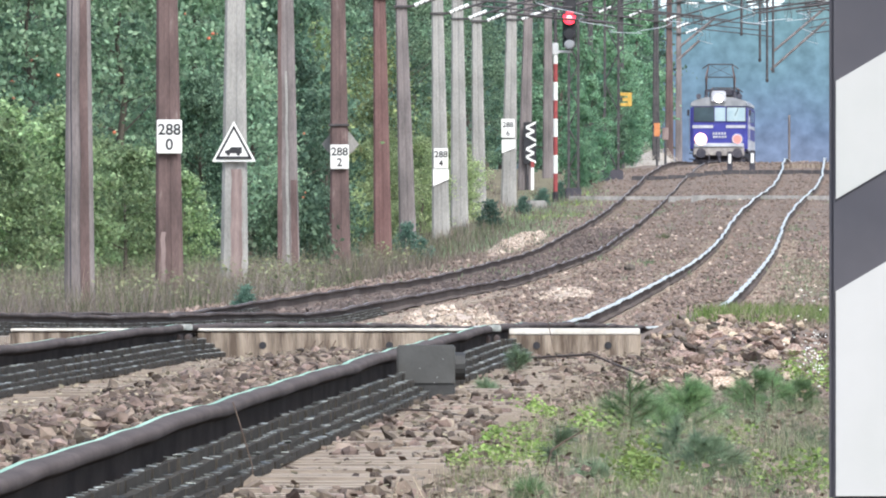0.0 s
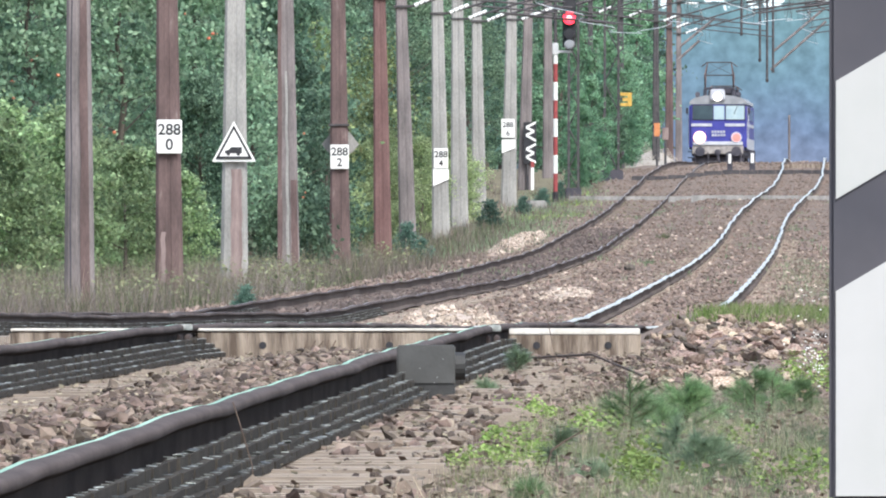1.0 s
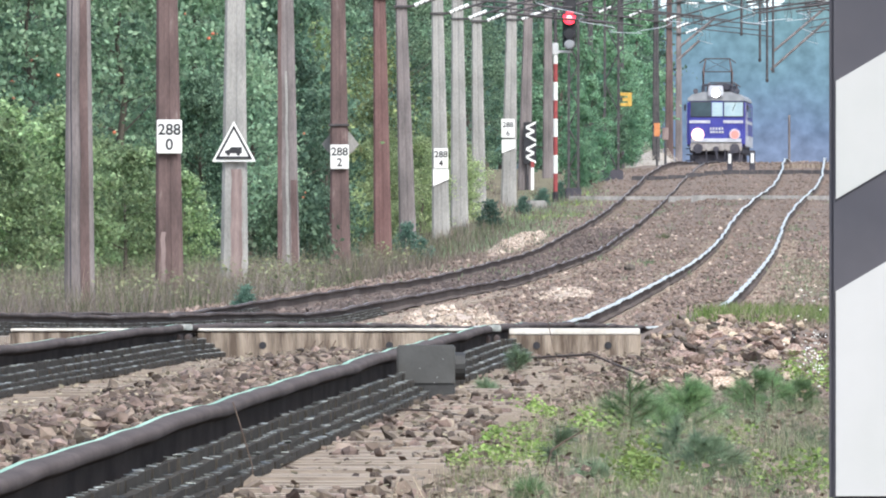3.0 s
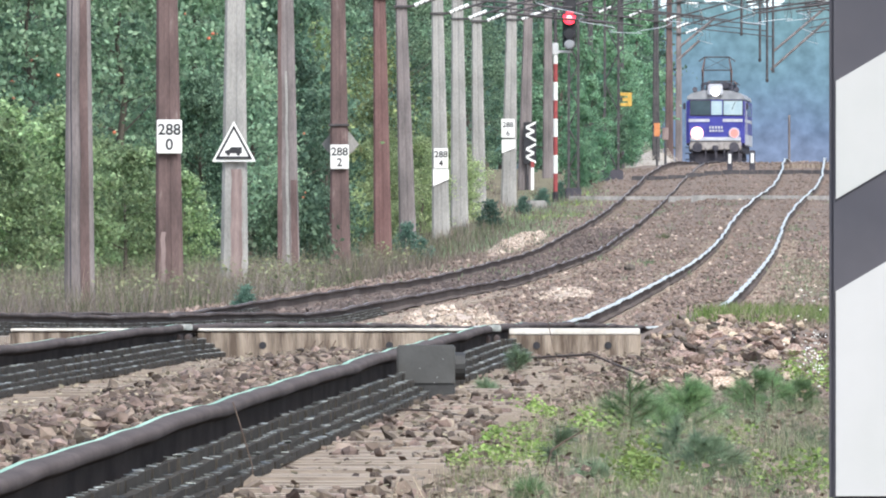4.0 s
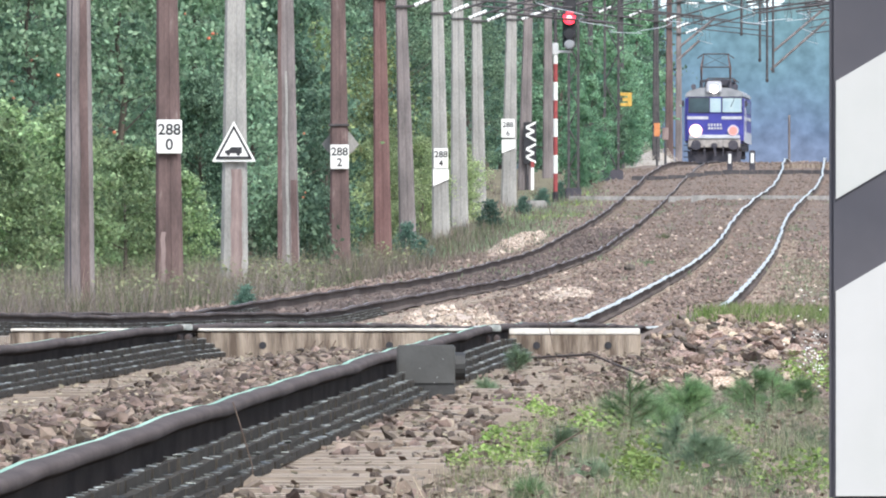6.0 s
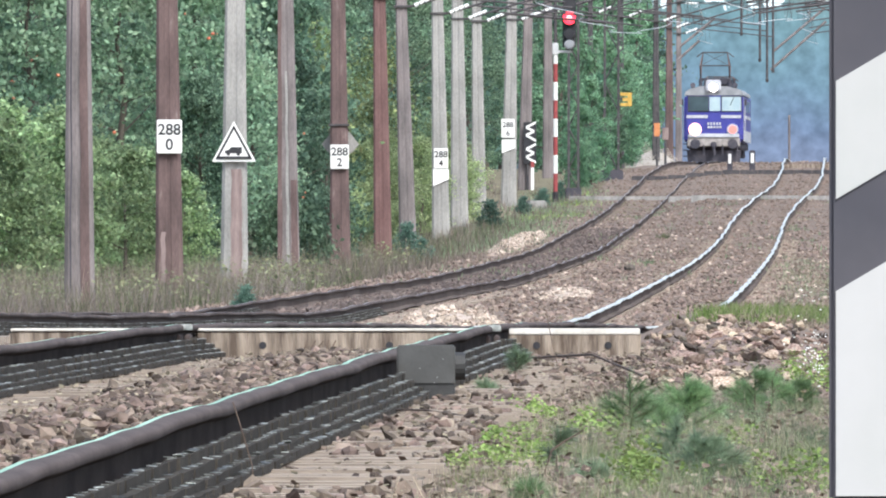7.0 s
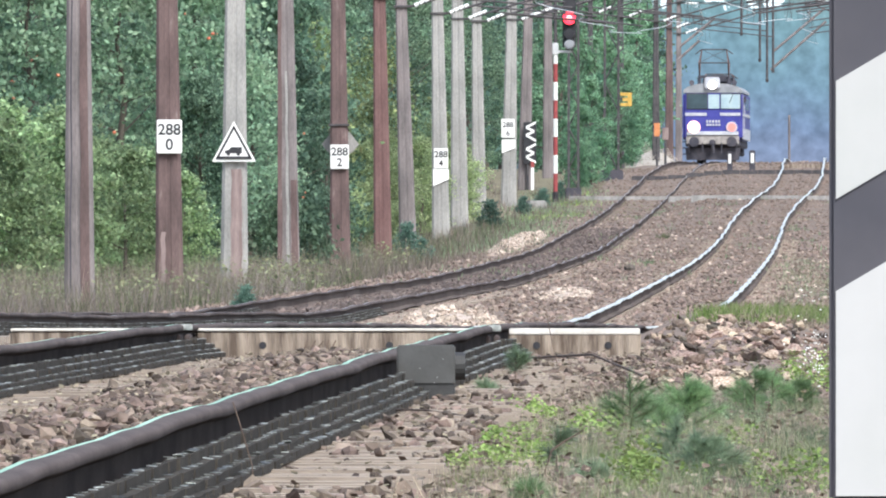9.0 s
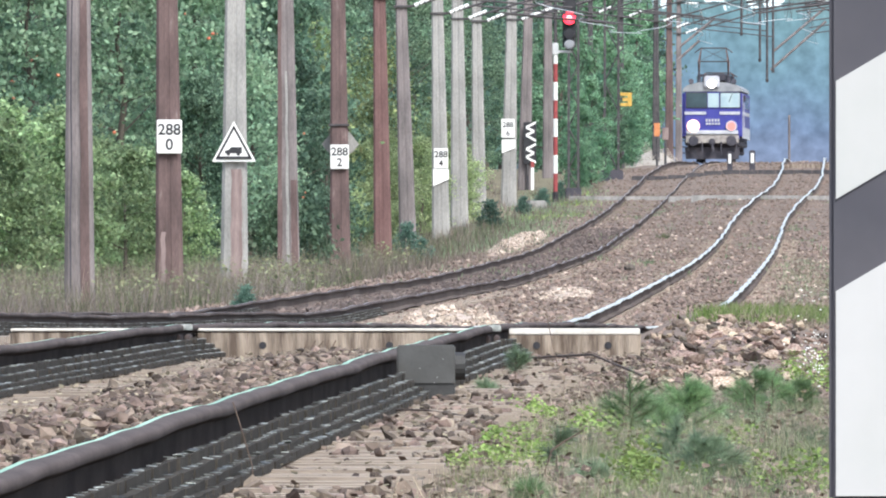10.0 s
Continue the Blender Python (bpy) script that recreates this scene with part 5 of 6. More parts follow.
def make_board():
    """Striped clearance board on a post close to the camera."""
    root = thing("striped_board", pose(0.112, 45, 0.47), "black and white diagonally striped board on a post", "striped board")
    x0, x1, t = -0.09, 0.12, 0.012
    bm = bmesh.new()
    box(bm, (0.015, 0.012, 0.0), (0.21, 0.02, 0.72), 0.006)
    part("board", bm, M_BOARD_B, root, "near-black board")
    k = 0.59
    xl, xr = x0 + 0.009, x1 - 0.009
    w = xr - xl
    for za, zb, flat in ((0.199, 0.042, False), (-0.08, -0.352, True), (0.43, 0.32, False)):
        bm = bmesh.new()
        pts = [(xl, zb), (xr, zb if flat else zb + w * k), (xr, za + w * k), (xl, za)]
        if za > 0.36:
            pts = [(xl, zb), (xl + (0.352 - zb) / k, 0.352), (xl, 0.352)]
        plate(bm, pts, -0.001, 0.004)
        part("white_stripe", bm, M_BOARD_W, root, "white diagonal stripe")
    bm = bmesh.new()
    rod(bm, (0.03, 0.06, -0.75), (0.03, 0.06, 0.4), 0.035, seg=12)
    part("post", bm, M_BOARD_B, root)


make_board()

def make_block():
    """A pale weathered concrete block on the verge."""
    x, d = -9.2, 1128.0
    root = thing("concrete_block", pose(x, d, float(ground_z(x, d)), 0, 0, 12), "pale weathered concrete block in the verge grass", "concrete block")
    bm = bmesh.new()
    box(bm, (0, 0, 0.02), (0.62, 0.6, 0.46), 0.05)
    part("block", bm, M_MAST_C, root)


make_block()

# ---- plants ----


tufty = lambda x, d, rng: np.sin(x * 11 + 2) * np.sin(d * 0.27 + 1) + 0.7 * np.sin(d * 0.6 + x * 7) + 0.5 * np.sin(x * 23 - d * 0.4) > 0.25
patchy = lambda x, d, rng: np.sin(x * 9 + 1) * np.sin(d * 0.21) + 0.6 * np.sin(d * 0.55 + x * 4) > -0.25


def blades(name, n, x0, x1, d0, d1, h0, h1, w, material, label, seed, clump=0.0, power=1.0, category="grass", cond=None):
    rng = np.random.default_rng(seed)
    if clump:
        m = max(1, int(n / 22))
        cx, cd = rng.uniform(x0, x1, m), d0 + (d1 - d0) * rng.uniform(0, 1, m) ** power
        if cond is not None:
            ok = cond(cx, cd, rng)
            cx, cd = cx[ok], cd[ok]
        i = rng.integers(0, len(cx), n)
        x, d = cx[i] + rng.normal(0, clump, n), cd[i] + rng.normal(0, clump, n)
    else:
        x, d = rng.uniform(x0, x1, n), d0 + (d1 - d0) * rng.uniform(0, 1, n) ** power
    h = rng.uniform(h0, h1, n)
    z = ground_z(x, d) - (0.06 if d0 > 300 else 0.01)
    size = np.stack([w * rng.uniform(0.6, 1.4, n), h, h], 1)
    ob = scatter(name, BLADE, np.stack([x, d, z], 1), size, material, None, 0.5 if d0 > 300 else 0.85, seed)
    return tagged(ob, label, category, kind="stuff")


def leafy_weeds(name, n, x0, x1, d0, d1, h, s, clump, material, label, seed):
    """Low broad-leaved weeds in patches."""
    rng = np.random.default_rng(seed)
    m = max(1, n // 70)
    cx, cd, ch = rng.uniform(x0, x1, m), rng.uniform(d0, d1, m), rng.uniform(0.5, 1.2, m)
    i = rng.integers(0, m, n)
    x, d = cx[i] + rng.normal(0, clump, n), cd[i] + rng.normal(0, clump * 6, n)
    z = ground_z(x, d) + h * ch[i] * rng.uniform(0, 1, n)
    size = s * rng.uniform(0.5, 1.4, (n, 1)) * np.ones((1, 3))
    return tagged(scatter(name, LEAF, np.stack([x, d, z], 1), size, material, None, 0.9, seed), label, "weeds", kind="stuff")


# tall dry grass under the masts
blades("tall_grass", 17000, -14.5, -8.3, 430, 760, 0.15, 0.62, 0.007, M_GRASS_DRY, "tall dry brownish grass under the masts", 31, 0.2, 1.2)
blades("tall_grass", 5000, -14.5, -8.3, 430, 760, 0.2, 0.75, 0.006, M_GRASS_MAUVE, "faded mauve grass plumes under the masts", 47, 0.16, 1.2)
blades("tall_grass", 24000, -16.0, -8.4, 430, 1000, 0.12, 0.55, 0.01, M_GRASS_OL, "olive grass on the verge", 32, 0.25, 1.2)
blades("tall_grass", 3500, -14.5, -8.6, 440, 760, 0.5, 0.95, 0.005, M_STALK, "pale thin seed stalks in the tall grass", 45, 0.3, 1.2)
blades("tall_grass", 7000, -12.5, -7.6, 650, 1250, 0.15, 0.5, 0.02, M_GRASS_DRY, "dry grass along the far verge", 33, 0.25)
leafy_weeds("leafy_weeds", 5000, -14.0, -8.6, 470, 760, 0.55, 0.07, 0.25, M_WEED_PALE, "yellowish green weeds in the tall grass", 51)
blades("verge_grass", 1500, -9.3, -7.4, 1040, 1200, 0.1, 0.22, 0.02, M_GRASS, "fresh green grass at the footway", 52, 0.2)
blades("verge_grass", 6000, -10.0, -7.3, 820, 1210, 0.1, 0.3, 0.02, M_GRASS_DK, "dull green verge grass", 34, 0.3)
blades("verge_grass", 2500, -8.2, 1.2, 600, 1120, 0.08, 0.2, 0.04, M_GRASS_DK, "weeds growing in the ballast", 35, 0.2)
blades("verge_grass", 160, -3.64, -3.54, 735, 745, 0.1, 0.2, 0.02, M_GRASS_DK, "single green tuft between the tracks", 49, 0.05)
blades("verge_grass", 160, -4.1, -3.95, 905, 915, 0.12, 0.22, 0.025, M_GRASS_OL, "olive tuft between the tracks", 50, 0.06)
# near weeds right of the track
blades("verge_grass", 1200, -0.6, 0.6, 430, 760, 0.08, 0.22, 0.012, M_GRASS_DK, "dark grassy weeds on the near verge", 40, 0.1)
blades("verge_grass", 2500, -0.6, 0.6, 430, 760, 0.06, 0.2, 0.01, M_GRASS_OL, "olive weeds on the near verge", 41, 0.1)
blades("verge_grass", 1500, -0.6, 0.6, 430, 760, 0.08, 0.25, 0.006, M_STALK, "dry stalks on the near verge", 46, 0.1)
blades("verge_grass", 1600, -6.5, -5.2, 1020, 1180, 0.05, 0.12, 0.03, M_GRASS_OL, "olive grass between the far rails", 43, 0.2)
blades("weeds", 26000, -0.92, 0.15, 74, 132, 0.02, 0.08, 0.0013, M_STRAW, "fine brown straw between the weeds", 42, 0.06, cond=tufty)
blades("weeds", 18000, -0.86, 0.15, 72, 124, 0.03, 0.1, 0.0014, M_WEED_PALE, "thin olive grass on the shoulder", 37, 0.06, cond=tufty)
blades("weeds", 9000, -0.9, 0.1, 78, 112, 0.02, 0.07, 0.0022, M_GRASS, "fresh green low grass in patches", 48, 0.04, cond=tufty)
blades("weeds", 14000, -0.68, 0.15, 76, 122, 0.03, 0.11, 0.0018, M_GRASS_DK, "dull green grass tufts on the shoulder", 36, 0.06, cond=patchy)
blades("weeds", 5000, -0.95, 0.15, 70, 126, 0.04, 0.13, 0.0014, M_STALK, "dry grass stalks on the shoulder", 38, 0.06)
blades("weeds", 2500, -0.6, 0.2, 182, 215, 0.04, 0.1, 0.004, M_STALK, "pale dry grass behind the rubble", 44, 0.06)
blades("weeds", 6000, -0.62, 0.2, 186, 222, 0.04, 0.1, 0.005, M_GRASS, "green grass behind the rubble", 39, 0.06)
for n, x0, x1, d0, d1, h, size, material, label in (
        (420, -1.12, -1.0, 116, 121, 0.035, 0.013, M_GRASS, "strip of light green weeds beside the sleeper ends"),
        (260, -0.97, -0.88, 112, 116, 0.04, 0.013, M_GRASS, "light green broad-leaved weeds on the shoulder"),
        (520, -1.1, -0.9, 101, 107, 0.03, 0.013, M_GRASS, "flat mat of fresh green weeds"),
        (560, -0.94, -0.66, 88, 97, 0.05, 0.012, M_GRASS, "fresh green weeds in dry straw"),
        (180, -0.92, -0.84, 92, 94, 0.04, 0.012, M_GRASS, "small light green weeds"),
        (300, -0.74, -0.6, 104, 112, 0.05, 0.012, M_GRASS, "yellowish green weeds beside the seedlings"),
        (520, -0.55, -0.2, 86, 104, 0.05, 0.011, M_GRASS, "dull green weeds round the seedlings"),
        (260, -0.46, -0.4, 82.5, 83.5, 0.09, 0.013, M_GRASS, "bushy lime-green plant in the weeds"),
        (70, -0.3, -0.24, 92, 94, 0.05, 0.014, M_LEAF_BRIGHT, "small pale green plant in the weeds"),
        (60, -0.52, -0.48, 108, 110, 0.08, 0.015, M_LEAF_BRIGHT, "pale green leafy plant between the seedlings"),
        (320, -0.2, 0.06, 82, 92, 0.06, 0.011, M_GRASS, "yellow-green weeds in dry grass"),
        (420, -0.12, 0.08, 128, 150, 0.1, 0.013, M_GRASS, "dense green weeds at the edge of the rubble"),
        (300, -0.62, -0.1, 108, 122, 0.06, 0.011, M_GRASS_DK, "dull green weeds before the rubble")):
    leafy_weeds("leafy_weeds", int(n * 2.6), x0, x1, d0, d1, h * 1.5, size * 1.25, 0.022, material, label, 70 + n)


def seedling(x, d, h, wide, low, n, needles, seed, label):
    """A small pine seedling: a thin stem, its boughs from the share low of its height up, with needles round each."""
    rng = np.random.default_rng(seed)
    z = float(ground_z(x, d)) - 0.015
    root = thing("pine_seedling", pose(x, d, z), label, "pine seedling", "pine seedlings beside the track")
    bm = bmesh.new()
    rod(bm, (0, 0, 0), (0, 0, h * 0.9), h * 0.02, h * 0.01, 6)
    tips = [(Vector((0, 0, h * max(low, 0.4))), Vector((0, 0, h)))]
    for k in range(n):
        a, u = rng.uniform(0, 6.28), rng.uniform(low, 0.85)
        p = Vector((0, 0, h * u))
        q = p + Vector((math.cos(a) * wide, math.sin(a) * wide, rng.uniform(0.5, 1.1))) * h * 0.42 * (1.1 - u)
        rod(bm, p, q, h * 0.012, h * 0.006, 5)
        tips.append((p, q))
    part("stem", bm, M_STICK, root)
    v, f = [], []
    for p, q in tips:
        for _ in range(150):
            b = p.lerp(q, rng.uniform(0.1, 1))
            w = Vector(rng.normal(0, 0.8, 3)) + (q - p).normalized() * 1.4
            w = w.normalized() * rng.uniform(0.03, 0.06)
            s = w.cross(Vector(rng.normal(0, 1, 3))).normalized() * 0.0008
            i = len(v)
            v += [b - s, b + s, b + w]
            f.append((i, i + 1, i + 2))
    ob = mesh_ob("needles", v, f, needles)
    ob.parent = root


for k, (x, d, h, wide, low, n, m, lab) in enumerate((
        (-1.157, 132, 0.2, 1.0, 0.5, 9, M_NEEDLE_DULL, "small pine seedling with a bare stem beside the rail"),
        (-1.237, 128, 0.085, 1.6, 0.1, 7, M_NEEDLE_DULL, "tiny grey-green pine seedling on a sleeper end"),
        (-0.565, 105, 0.2, 1.3, 0.1, 13, M_NEEDLE, "tall loose pine seedling in weeds"),
        (-0.4, 108, 0.19, 1.7, 0.1, 24, M_NEEDLE, "dense bushy pine seedling in weeds"),
        (-0.47, 106, 0.13, 1.2, 0.1, 10, M_NEEDLE, "pine seedling in weeds"),
        (-0.3, 88, 0.14, 2.4, 0.05, 20, M_NEEDLE_DULL, "low spreading pine seedling with pale needles"),
        (-0.37, 92, 0.15, 1.8, 0.05, 12, M_NEEDLE_DULL, "low pale pine seedling in dry grass"),
        (-0.2, 118, 0.18, 1.6, 0.1, 16, M_NEEDLE, "fresh green pine seedling near the rubble"),
        (-0.14, 119, 0.17, 1.5, 0.1, 14, M_NEEDLE, "green pine seedling near the rubble"),
        (-0.045, 120, 0.14, 1.3, 0.1, 11, M_NEEDLE, "slim pine seedling near the white flowers"),
        (-0.66, 87.5, 0.14, 1.4, 0.5, 3, M_NEEDLE_DULL, "withered pine seedling in dry straw"),
        (-0.56, 86.5, 0.05, 2.6, 0.2, 9, M_NEEDLE_DULL, "flat withered pine sprig in dry straw"),
        (-0.66, 80, 0.06, 2.0, 0.1, 10, M_NEEDLE, "low pine seedling at the shoulder's foot"))):
    seedling(x, d, h, wide, low, n, m, 50 + k, lab)

leafy_weeds("dead_fern", 110, -0.03, -0.01, 121, 123, 0.09, 0.018, 0.014, M_RUSTY, "rust-brown dead fern beside the seedlings", 171)
leafy_weeds("dead_fern", 90, -0.66, -0.52, 138, 146, 0.06, 0.016, 0.03, M_RUSTY, "brown dry weeds before the rubble", 172)


def stick(points, r, label):
    root = thing("fallen_branch", Matrix.Identity(4), label, "branch", "fallen branches")
    bm = bmesh.new()
    for a, b in zip(points, points[1:]):
        rod(bm, a, b, r, r * 0.85, 7)
    part("branch", bm, M_STICK, root)


gz = lambda x, d, up: (x, d, float(ground_z(x, d)) + up)
stick([gz(-1.32, 155, 0.07), gz(-1.15, 153, 0.085), gz(-0.98, 151, 0.1), gz(-0.85, 147, 0.07), gz(-0.74, 143, 0.05), gz(-0.6, 138, 0.0)], 0.006, "long dark fallen branch lying on the stones")
stick([gz(-1.42, 110, 0.06), gz(-1.25, 109, 0.065), gz(-1.1, 108, 0.05)], 0.004, "thin dark stick on the ballast")
stick([gz(-0.36, 86, 0.012), gz(-0.28, 86, 0.004), gz(-0.18, 86, 0.006), gz(-0.11, 86, 0.0)], 0.003, "thin dark stick in the weeds")
stick([gz(-0.692, 87, 0.0), gz(-0.685, 87, 0.03), gz(-0.67, 87, 0.08), gz(-0.635, 87, 0.105), gz(-0.6, 87, 0.125)], 0.0026, "dry forked twig standing in the weeds")
stick([gz(-0.692, 87, 0.01), gz(-0.63, 87, 0.014), gz(-0.56, 87, 0.012)], 0.0024, "dry twig lying in the weeds")
stick([(-1.368, 80, 0.066), (-1.35, 80, 0.01), (-1.322, 80, -0.085), (-1.318, 80, -0.2)], 0.0018, "thin pale dry stalk leaning over the rail")
stick([(-1.18, 150, 0.12), (-1.165, 150, 0.04), (-1.13, 150, -0.12), (-1.1, 150, -0.22)], 0.0022, "thin dry twig standing before the beam")
stick([gz(-0.78, 118, 0.12), gz(-0.74, 118, 0.06), gz(-0.7, 118, 0.0)], 0.0018, "thin dry twig leaning in the weeds")
stick([gz(-0.6, 108, 0.0), gz(-0.605, 108, 0.1), gz(-0.6, 108, 0.17)], 0.0022, "dry upright stalk among the seedlings")
stick([gz(-0.14, 102, 0.0), gz(-0.142, 102, 0.05)], 0.003, "short dark stalk in the dry grass")

# white flowers
fl = np.stack([RNG.uniform(-0.12, 0.12, 60), RNG.uniform(120, 235, 60)], 1)
ob = scatter("white_flowers", LEAF, np.stack([fl[:, 0], fl[:, 1], ground_z(fl[:, 0], fl[:, 1]) + RNG.uniform(0.08, 0.2, 60)], 1), np.full((60, 3), 0.012), M_FLOWER, None, 1.0, 3)
tagged(ob, "small white wild flowers in the weeds", "flowers", kind="stuff")

fl = np.stack([RNG.normal(0.005, 0.03, 110), RNG.uniform(126, 150, 110)], 1)
ob = scatter("white_flowers", LEAF, np.stack([fl[:, 0], fl[:, 1], ground_z(fl[:, 0], fl[:, 1]) + RNG.uniform(0.08, 0.24, 110)], 1), np.full((110, 3), 0.011), M_FLOWER, None, 1.0, 4)
tagged(ob, "cluster of small white flowers beside the rubble", "flowers", kind="stuff")

# ---- trees ----


def crown_cloud(rng, h, w, base, clumps, per, spread):
    """Leaf places in clumps inside an uneven crown between base and h."""
    out = []
    for _ in range(clumps):
        u = rng.uniform(0, 1)
        z = base + (h - base) * u
        prof = math.sin(math.pi * min(1, 0.18 + 0.8 * u)) ** 0.7
        a, r = rng.uniform(0, 2 * math.pi), w * prof * math.sqrt(rng.uniform(0.15, 1)) * rng.uniform(0.75, 1.1)
        c = np.array([r * math.cos(a), r * math.sin(a), z])
        out.append(c + rng.normal(0, 1, (per, 3)) * np.array([spread, spread, spread * 0.7]) * rng.uniform(0.6, 1.3))
    return np.concatenate(out)


def tree_kind(name, h, w, base, clumps, per, spread, leaf, material, seed, label, category="tree"):
    rng = np.random.default_rng(seed)
    root = thing(name, Matrix.Identity(4), label, category)
    bm = bmesh.new()
    bend = [Vector((0, 0, -0.3))]
    for k in range(1, 6):
        bend.append(Vector((rng.normal(0, 0.1) * k * 0.4, rng.normal(0, 0.1) * k * 0.4, h * 0.88 * k / 5)))
    r0 = 0.018 * h
    for k in range(5):
        rod(bm, bend[k], bend[k + 1], r0 * (1 - 0.17 * k), r0 * (1 - 0.17 * (k + 1)), 8)
    for _ in range(14):
        u = rng.uniform(0.15, 0.9)
        p = bend[min(4, int(u * 5))].lerp(bend[min(5, int(u * 5) + 1)], (u * 5) % 1)
        a = rng.uniform(0, 6.28)
        q = p + Vector((math.cos(a) * w * 0.8, math.sin(a) * w * 0.8, h * rng.uniform(0.05, 0.16))) * (1.1 - u * 0.6)
        rod(bm, p, q, r0 * 0.35 * (1.1 - u), r0 * 0.08, 5)
    part("trunk", bm, M_BARK, root)
    pts = crown_cloud(rng, h, w, base, clumps, per, spread)
    s = leaf * rng.uniform(0.6, 1.4, (len(pts), 1)) * np.array([[1, 1, 1]])
    scatter("crown", LEAF, pts, s, material, root, 2.0, seed)
    return root


M_APPLE = mat("ripe_apple", (0.42, 0.1, 0.06), (0.55, 0.2, 0.1), scale=12, rough=0.45, fine=60, bump=0.02)


def apple_mesh():
    bm = bmesh.new()
    bmesh.ops.create_icosphere(bm, subdivisions=2, radius=0.045)
    for v in bm.verts:
        r = math.hypot(v.co.x, v.co.y)
        v.co.z *= 0.9 - 0.25 * max(0.0, 1 - r / 0.02) * (1 if v.co.z > 0 else 0.5)
    me = bpy.data.meshes.new("apple")
    bm.to_mesh(me)
    bm.free()
    me.materials.append(M_APPLE)
    return me


def hang_apples(tree, count, w, low, high, seed):
    """Ripe fruit on the outside of a crown."""
    rng, me = np.random.default_rng(seed), apple_mesh()
    for _ in range(count):
        a = rng.uniform(0, 6.28)
        ob = new("apple", me)
        ob.parent = tree
        ob.matrix_basis = pose(w * math.cos(a) * rng.uniform(0.85, 1.1), w * math.sin(a) * rng.uniform(0.85, 1.1), rng.uniform(low, high))


def plant_trees():
    kinds = {
        "bright": tree_kind("birch_bush", 5.0, 1.9, 0.2, 110, 75, 0.22, 0.15, M_LEAF_BRIGHT, 61, "bright green young birch bush at the wood's edge", "bush"),
        "mid": tree_kind("deciduous_tree", 11.0, 2.8, 0.6, 95, 120, 0.38, 0.15, M_LEAF_MID, 62, "mid-green leafy tree in the wood's edge"),
        "dark": tree_kind("deciduous_tree", 14.0, 3.2, 0.4, 80, 110, 0.46, 0.19, M_LEAF_DARK, 63, "dark green tall tree in the wood"),
        "teal": tree_kind("conifer_tree", 15.0, 2.8, 0.8, 150, 60, 0.55, 0.26, M_LEAF_TEAL, 64, "blue-green conifer deep in the wood"),
        "fresh": tree_kind("acacia_tree", 10.0, 2.4, 0.5, 110, 90, 0.28, 0.2, M_LEAF_FRESH, 68, "fresh green acacia tree beside the far track"),
        "lime": tree_kind("lime_green_bush", 5.0, 1.9, 0.1, 120, 100, 0.24, 0.11, M_LEAF_LIME, 69, "yellow-green bush on the sunny wood edge", "bush"),
        "autumn": tree_kind("deciduous_tree", 9.0, 2.0, 1.5, 70, 45, 0.45, 0.2, M_LEAF_AUTUMN, 65, "tree with turning yellow-orange leaves"),
        "apple": tree_kind("apple_tree", 7.5, 2.1, 1.0, 130, 85, 0.27, 0.13, M_LEAF_APPLE, 70, "leafy apple tree with a few ripe red apples"),
        "hazel": tree_kind("hazel_bush", 6.5, 1.7, 0.1, 120, 80, 0.24, 0.13, M_LEAF_SHADY, 74, "deep green hazel bush between the masts", "bush"),
        "shrub": tree_kind("low_shrub", 1.5, 0.9, 0.05, 45, 50, 0.2, 0.12, M_LEAF_MID, 66, "low green shrub on the verge", "bush"),
        "pine": tree_kind("young_pine", 1.3, 0.6, 0.05, 45, 50, 0.14, 0.1, M_LEAF_TEAL, 67, "young blue-green pine bush on the verge", "bush"),
    }
    hang_apples(kinds["apple"], 14, 2.15, 2.4, 6.5, 96)
    rng = np.random.default_rng(8)
    spots = [("apple", x, d, s) for x, d, s in ((-16.6, 712, 0.95), (-14.7, 716, 1.0), (-13.1, 722, 0.9), (-12.2, 735, 0.62))]
    spots += [("hazel", x, d, s) for x, d, s in ((-12.5, 742, 0.8), (-11.7, 752, 0.72), (-12.1, 770, 0.95), (-11.0, 768, 0.62), (-12.9, 715, 0.6))]
    for d in np.arange(720, 1700, 36):      # edge row
        spots.append(("mid" if rng.uniform() < 0.62 else "dark", -15.4 - 0.0015 * (d - 600) + rng.normal(0, 0.7) + max(0, d - 1100) * 0.006, d, rng.uniform(0.6, 1.0)))
    for d in np.arange(760, 2100, 74):      # wood behind
        spots.append(("dark" if rng.uniform() < 0.7 else "teal", -19.0 + rng.normal(0, 1.2) + max(0, d - 1100) * 0.007, d, rng.uniform(0.8, 1.2)))
        spots.append(("dark", -23.5 + rng.normal(0, 1.0) + max(0, d - 1100) * 0.006, d + 12, rng.uniform(0.9, 1.3)))
    for x, d, s in ((-16.3, 630, 0.62), (-15.6, 640, 0.66), (-14.9, 652, 0.62), (-14.2, 646, 0.56), (-13.4, 660, 0.5), (-16.0, 670, 0.7), (-15.2, 685, 0.68), (-14.5, 690, 0.6), (-13.8, 700, 0.55), (-13.0, 700, 0.42),
                    (-12.9, 860, 0.5), (-12.5, 880, 0.48), (-12.0, 900, 0.5), (-11.7, 930, 0.52), (-12.3, 960, 0.62), (-11.4, 985, 0.5), (-12.9, 1000, 0.75), (-11.2, 1060, 0.55), (-12.0, 1100, 0.7)):
        spots.append(("lime" if d > 800 else "bright", x, d, s))
    for x, d, s in ((-12.4, 800, 0.68), (-12.8, 1010, 0.6)):
        spots.append(("autumn", x, d, s))
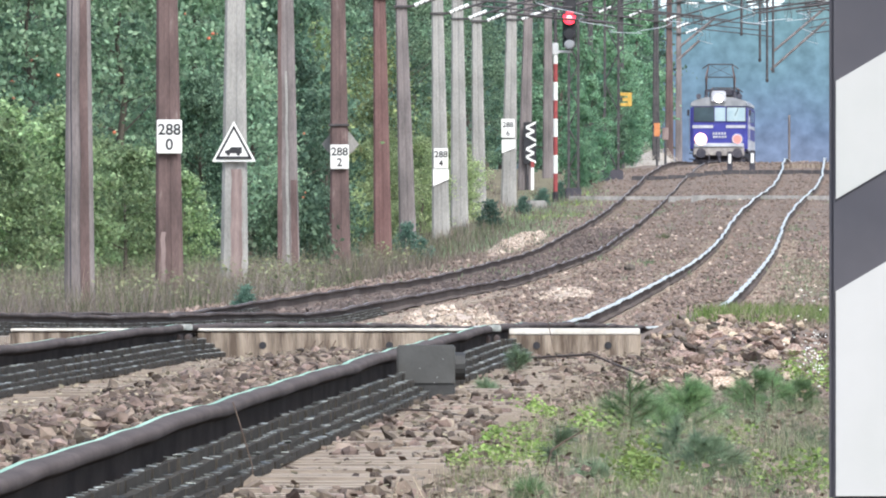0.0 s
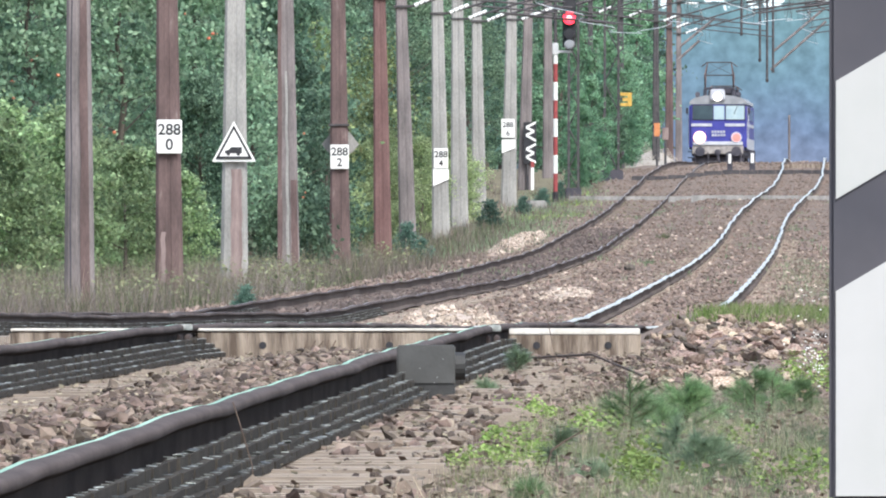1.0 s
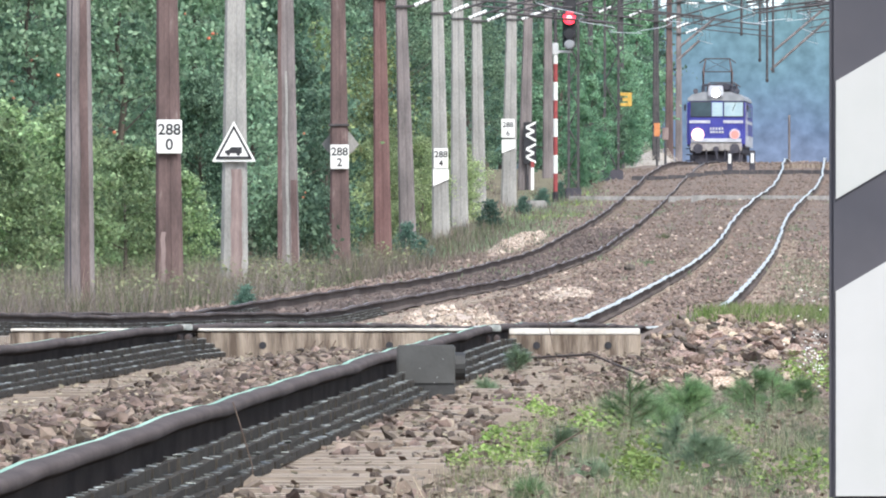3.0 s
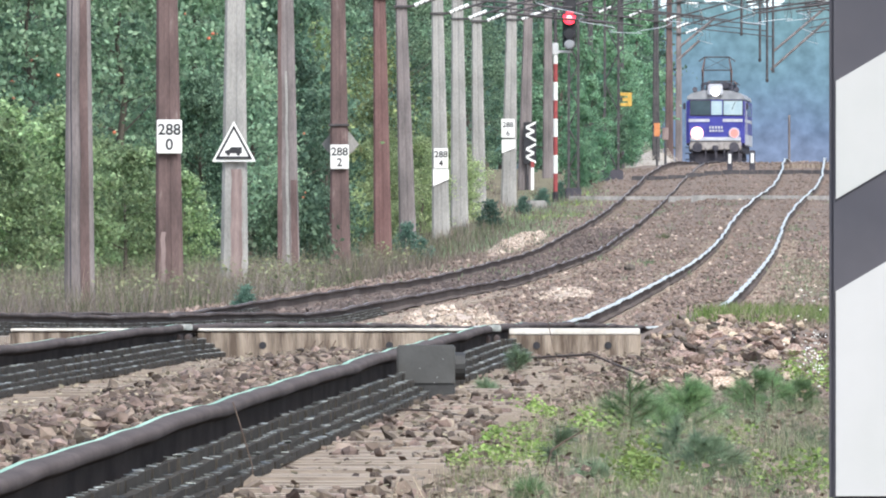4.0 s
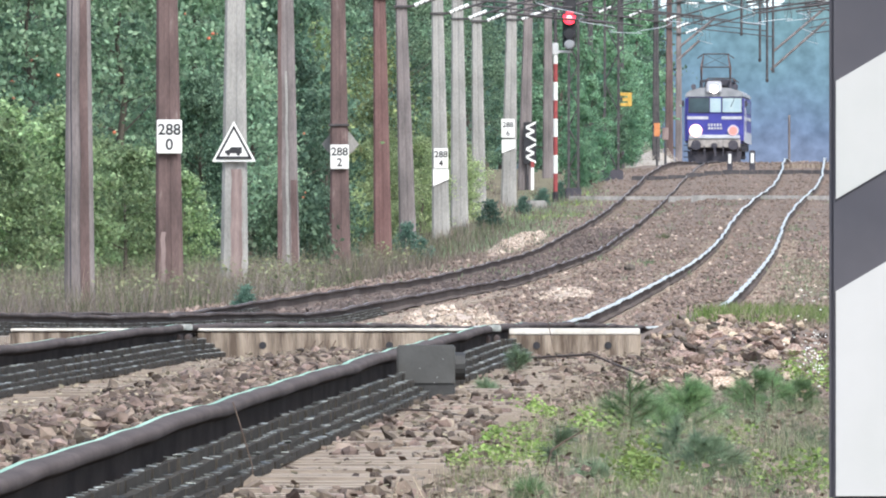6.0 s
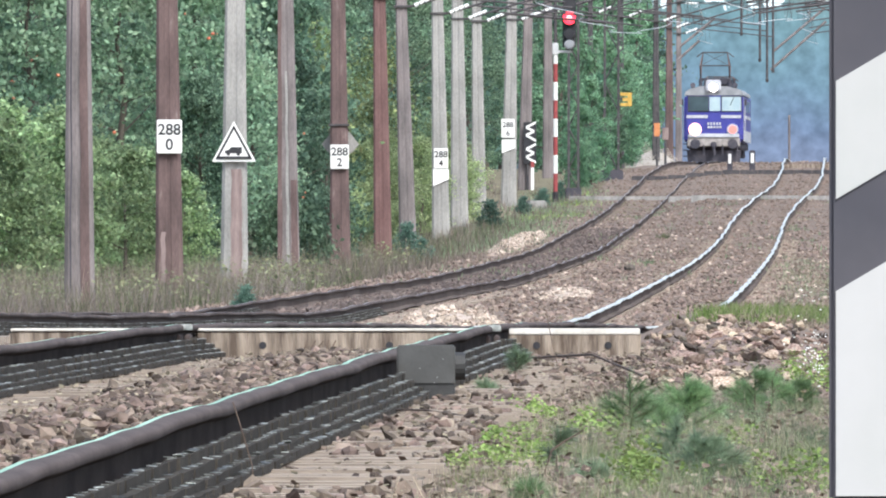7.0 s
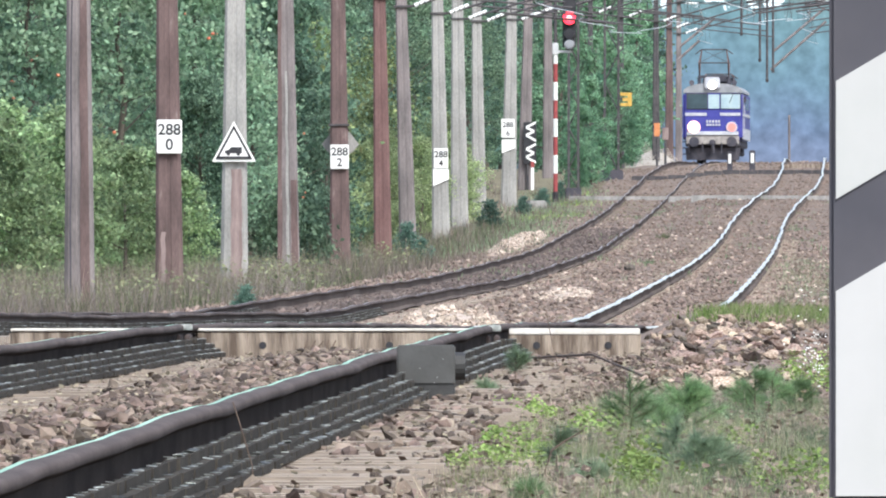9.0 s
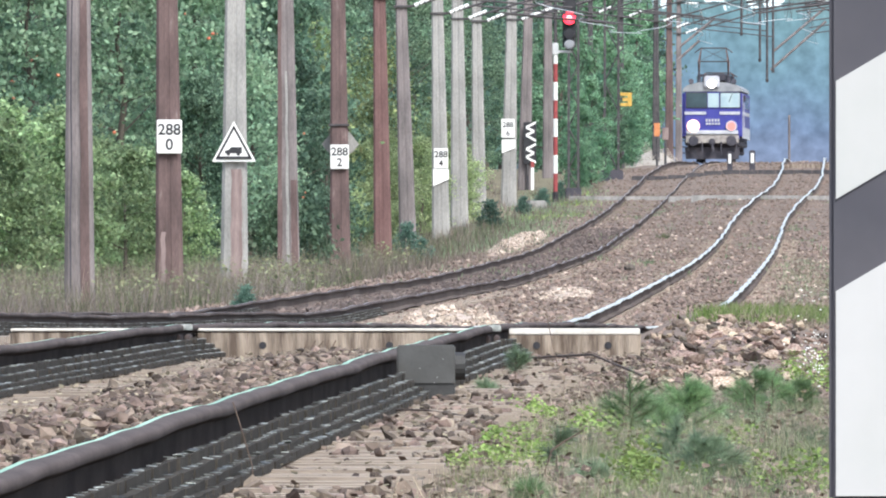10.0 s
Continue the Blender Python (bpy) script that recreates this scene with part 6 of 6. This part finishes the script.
    for x, d, s in ((-9.55, 1000, 0.6), (-10.2, 850, 0.55), (-9.0, 780, 0.4), (-9.0, 1130, 0.45), (-9.3, 1090, 0.4), (-7.2, 430, 0.25), (-8.7, 1170, 0.4), (-11.2, 720, 1.0)):
        spots.append(("pine" if s != 1.0 else "shrub", x, d, s))
    for x, d, s in ((-8.25, 1200, 0.3), (-8.0, 1222, 0.36), (-7.95, 1290, 0.36), (-7.8, 1375, 0.42), (-7.95, 1425, 0.42), (-8.2, 1545, 0.42), (-10.3, 1310, 0.6), (-9.9, 1330, 0.65), (-9.4, 1400, 0.7), (-9.2, 1450, 0.75), (-8.8, 1520, 0.7), (-8.4, 1590, 0.7), (-8.6, 1660, 0.8), (-10.5, 1480, 0.9)):
        spots.append(("fresh", x, d, s))
    first = set()
    for kind, x, d, s in spots:
        m = pose(x, d, float(ground_z(x, d)), 0, 0, rng.uniform(0, 360)) @ Matrix.Diagonal((s, s, s * rng.uniform(0.9, 1.1), 1))
        if kind not in first:
            first.add(kind)
            kinds[kind].matrix_basis = m
        else:
            c = copy_thing(kinds[kind], Matrix.Identity(4))
            c.matrix_basis = m


plant_trees()

# ---- single stones lying loose on the nearest ballast ----


def ballast_spot(r):
    if r.uniform() < 0.5:
        return -2.225 + r.uniform(-0.1, 0.5), 76 + 62 * r.uniform() ** 1.2
    return (-1.0 + 0.35 * r.uniform(-1, 1), 84 + 70 * r.uniform())


strew(bed, 300, ballast_spot, 0.03, 0.085, piece_meshes(M_STONE_PIECE, 0.75), 20, lambda x, d, r: (0.045 if x < -1.5 else 0.0) * r.uniform(0.6, 1.0), 92)

# ---- what moves: the locomotive rolls towards the camera ----


def motions():
    rows = []
    for t, x, d, z in ((0.0, -4.79, 1735.0, 3.405), (2.5, -4.862, 1716.8, 3.56), (5.0, -4.888, 1698.5, 3.67), (7.5, -4.912, 1680.2, 3.765), (10.0, -4.92, 1662.0, 3.845)):
        rows.append((t, pose(x, d, z, -0.32, 0, -1.3)))
    walk(LOCO, rows)
    for ws, y in WHEELSETS:
        walk(ws, [(k / 10, pose(0, y, 0.625, math.degrees(0.73 * k / 0.625), 0, 0)) for k in range(101)])


motions()
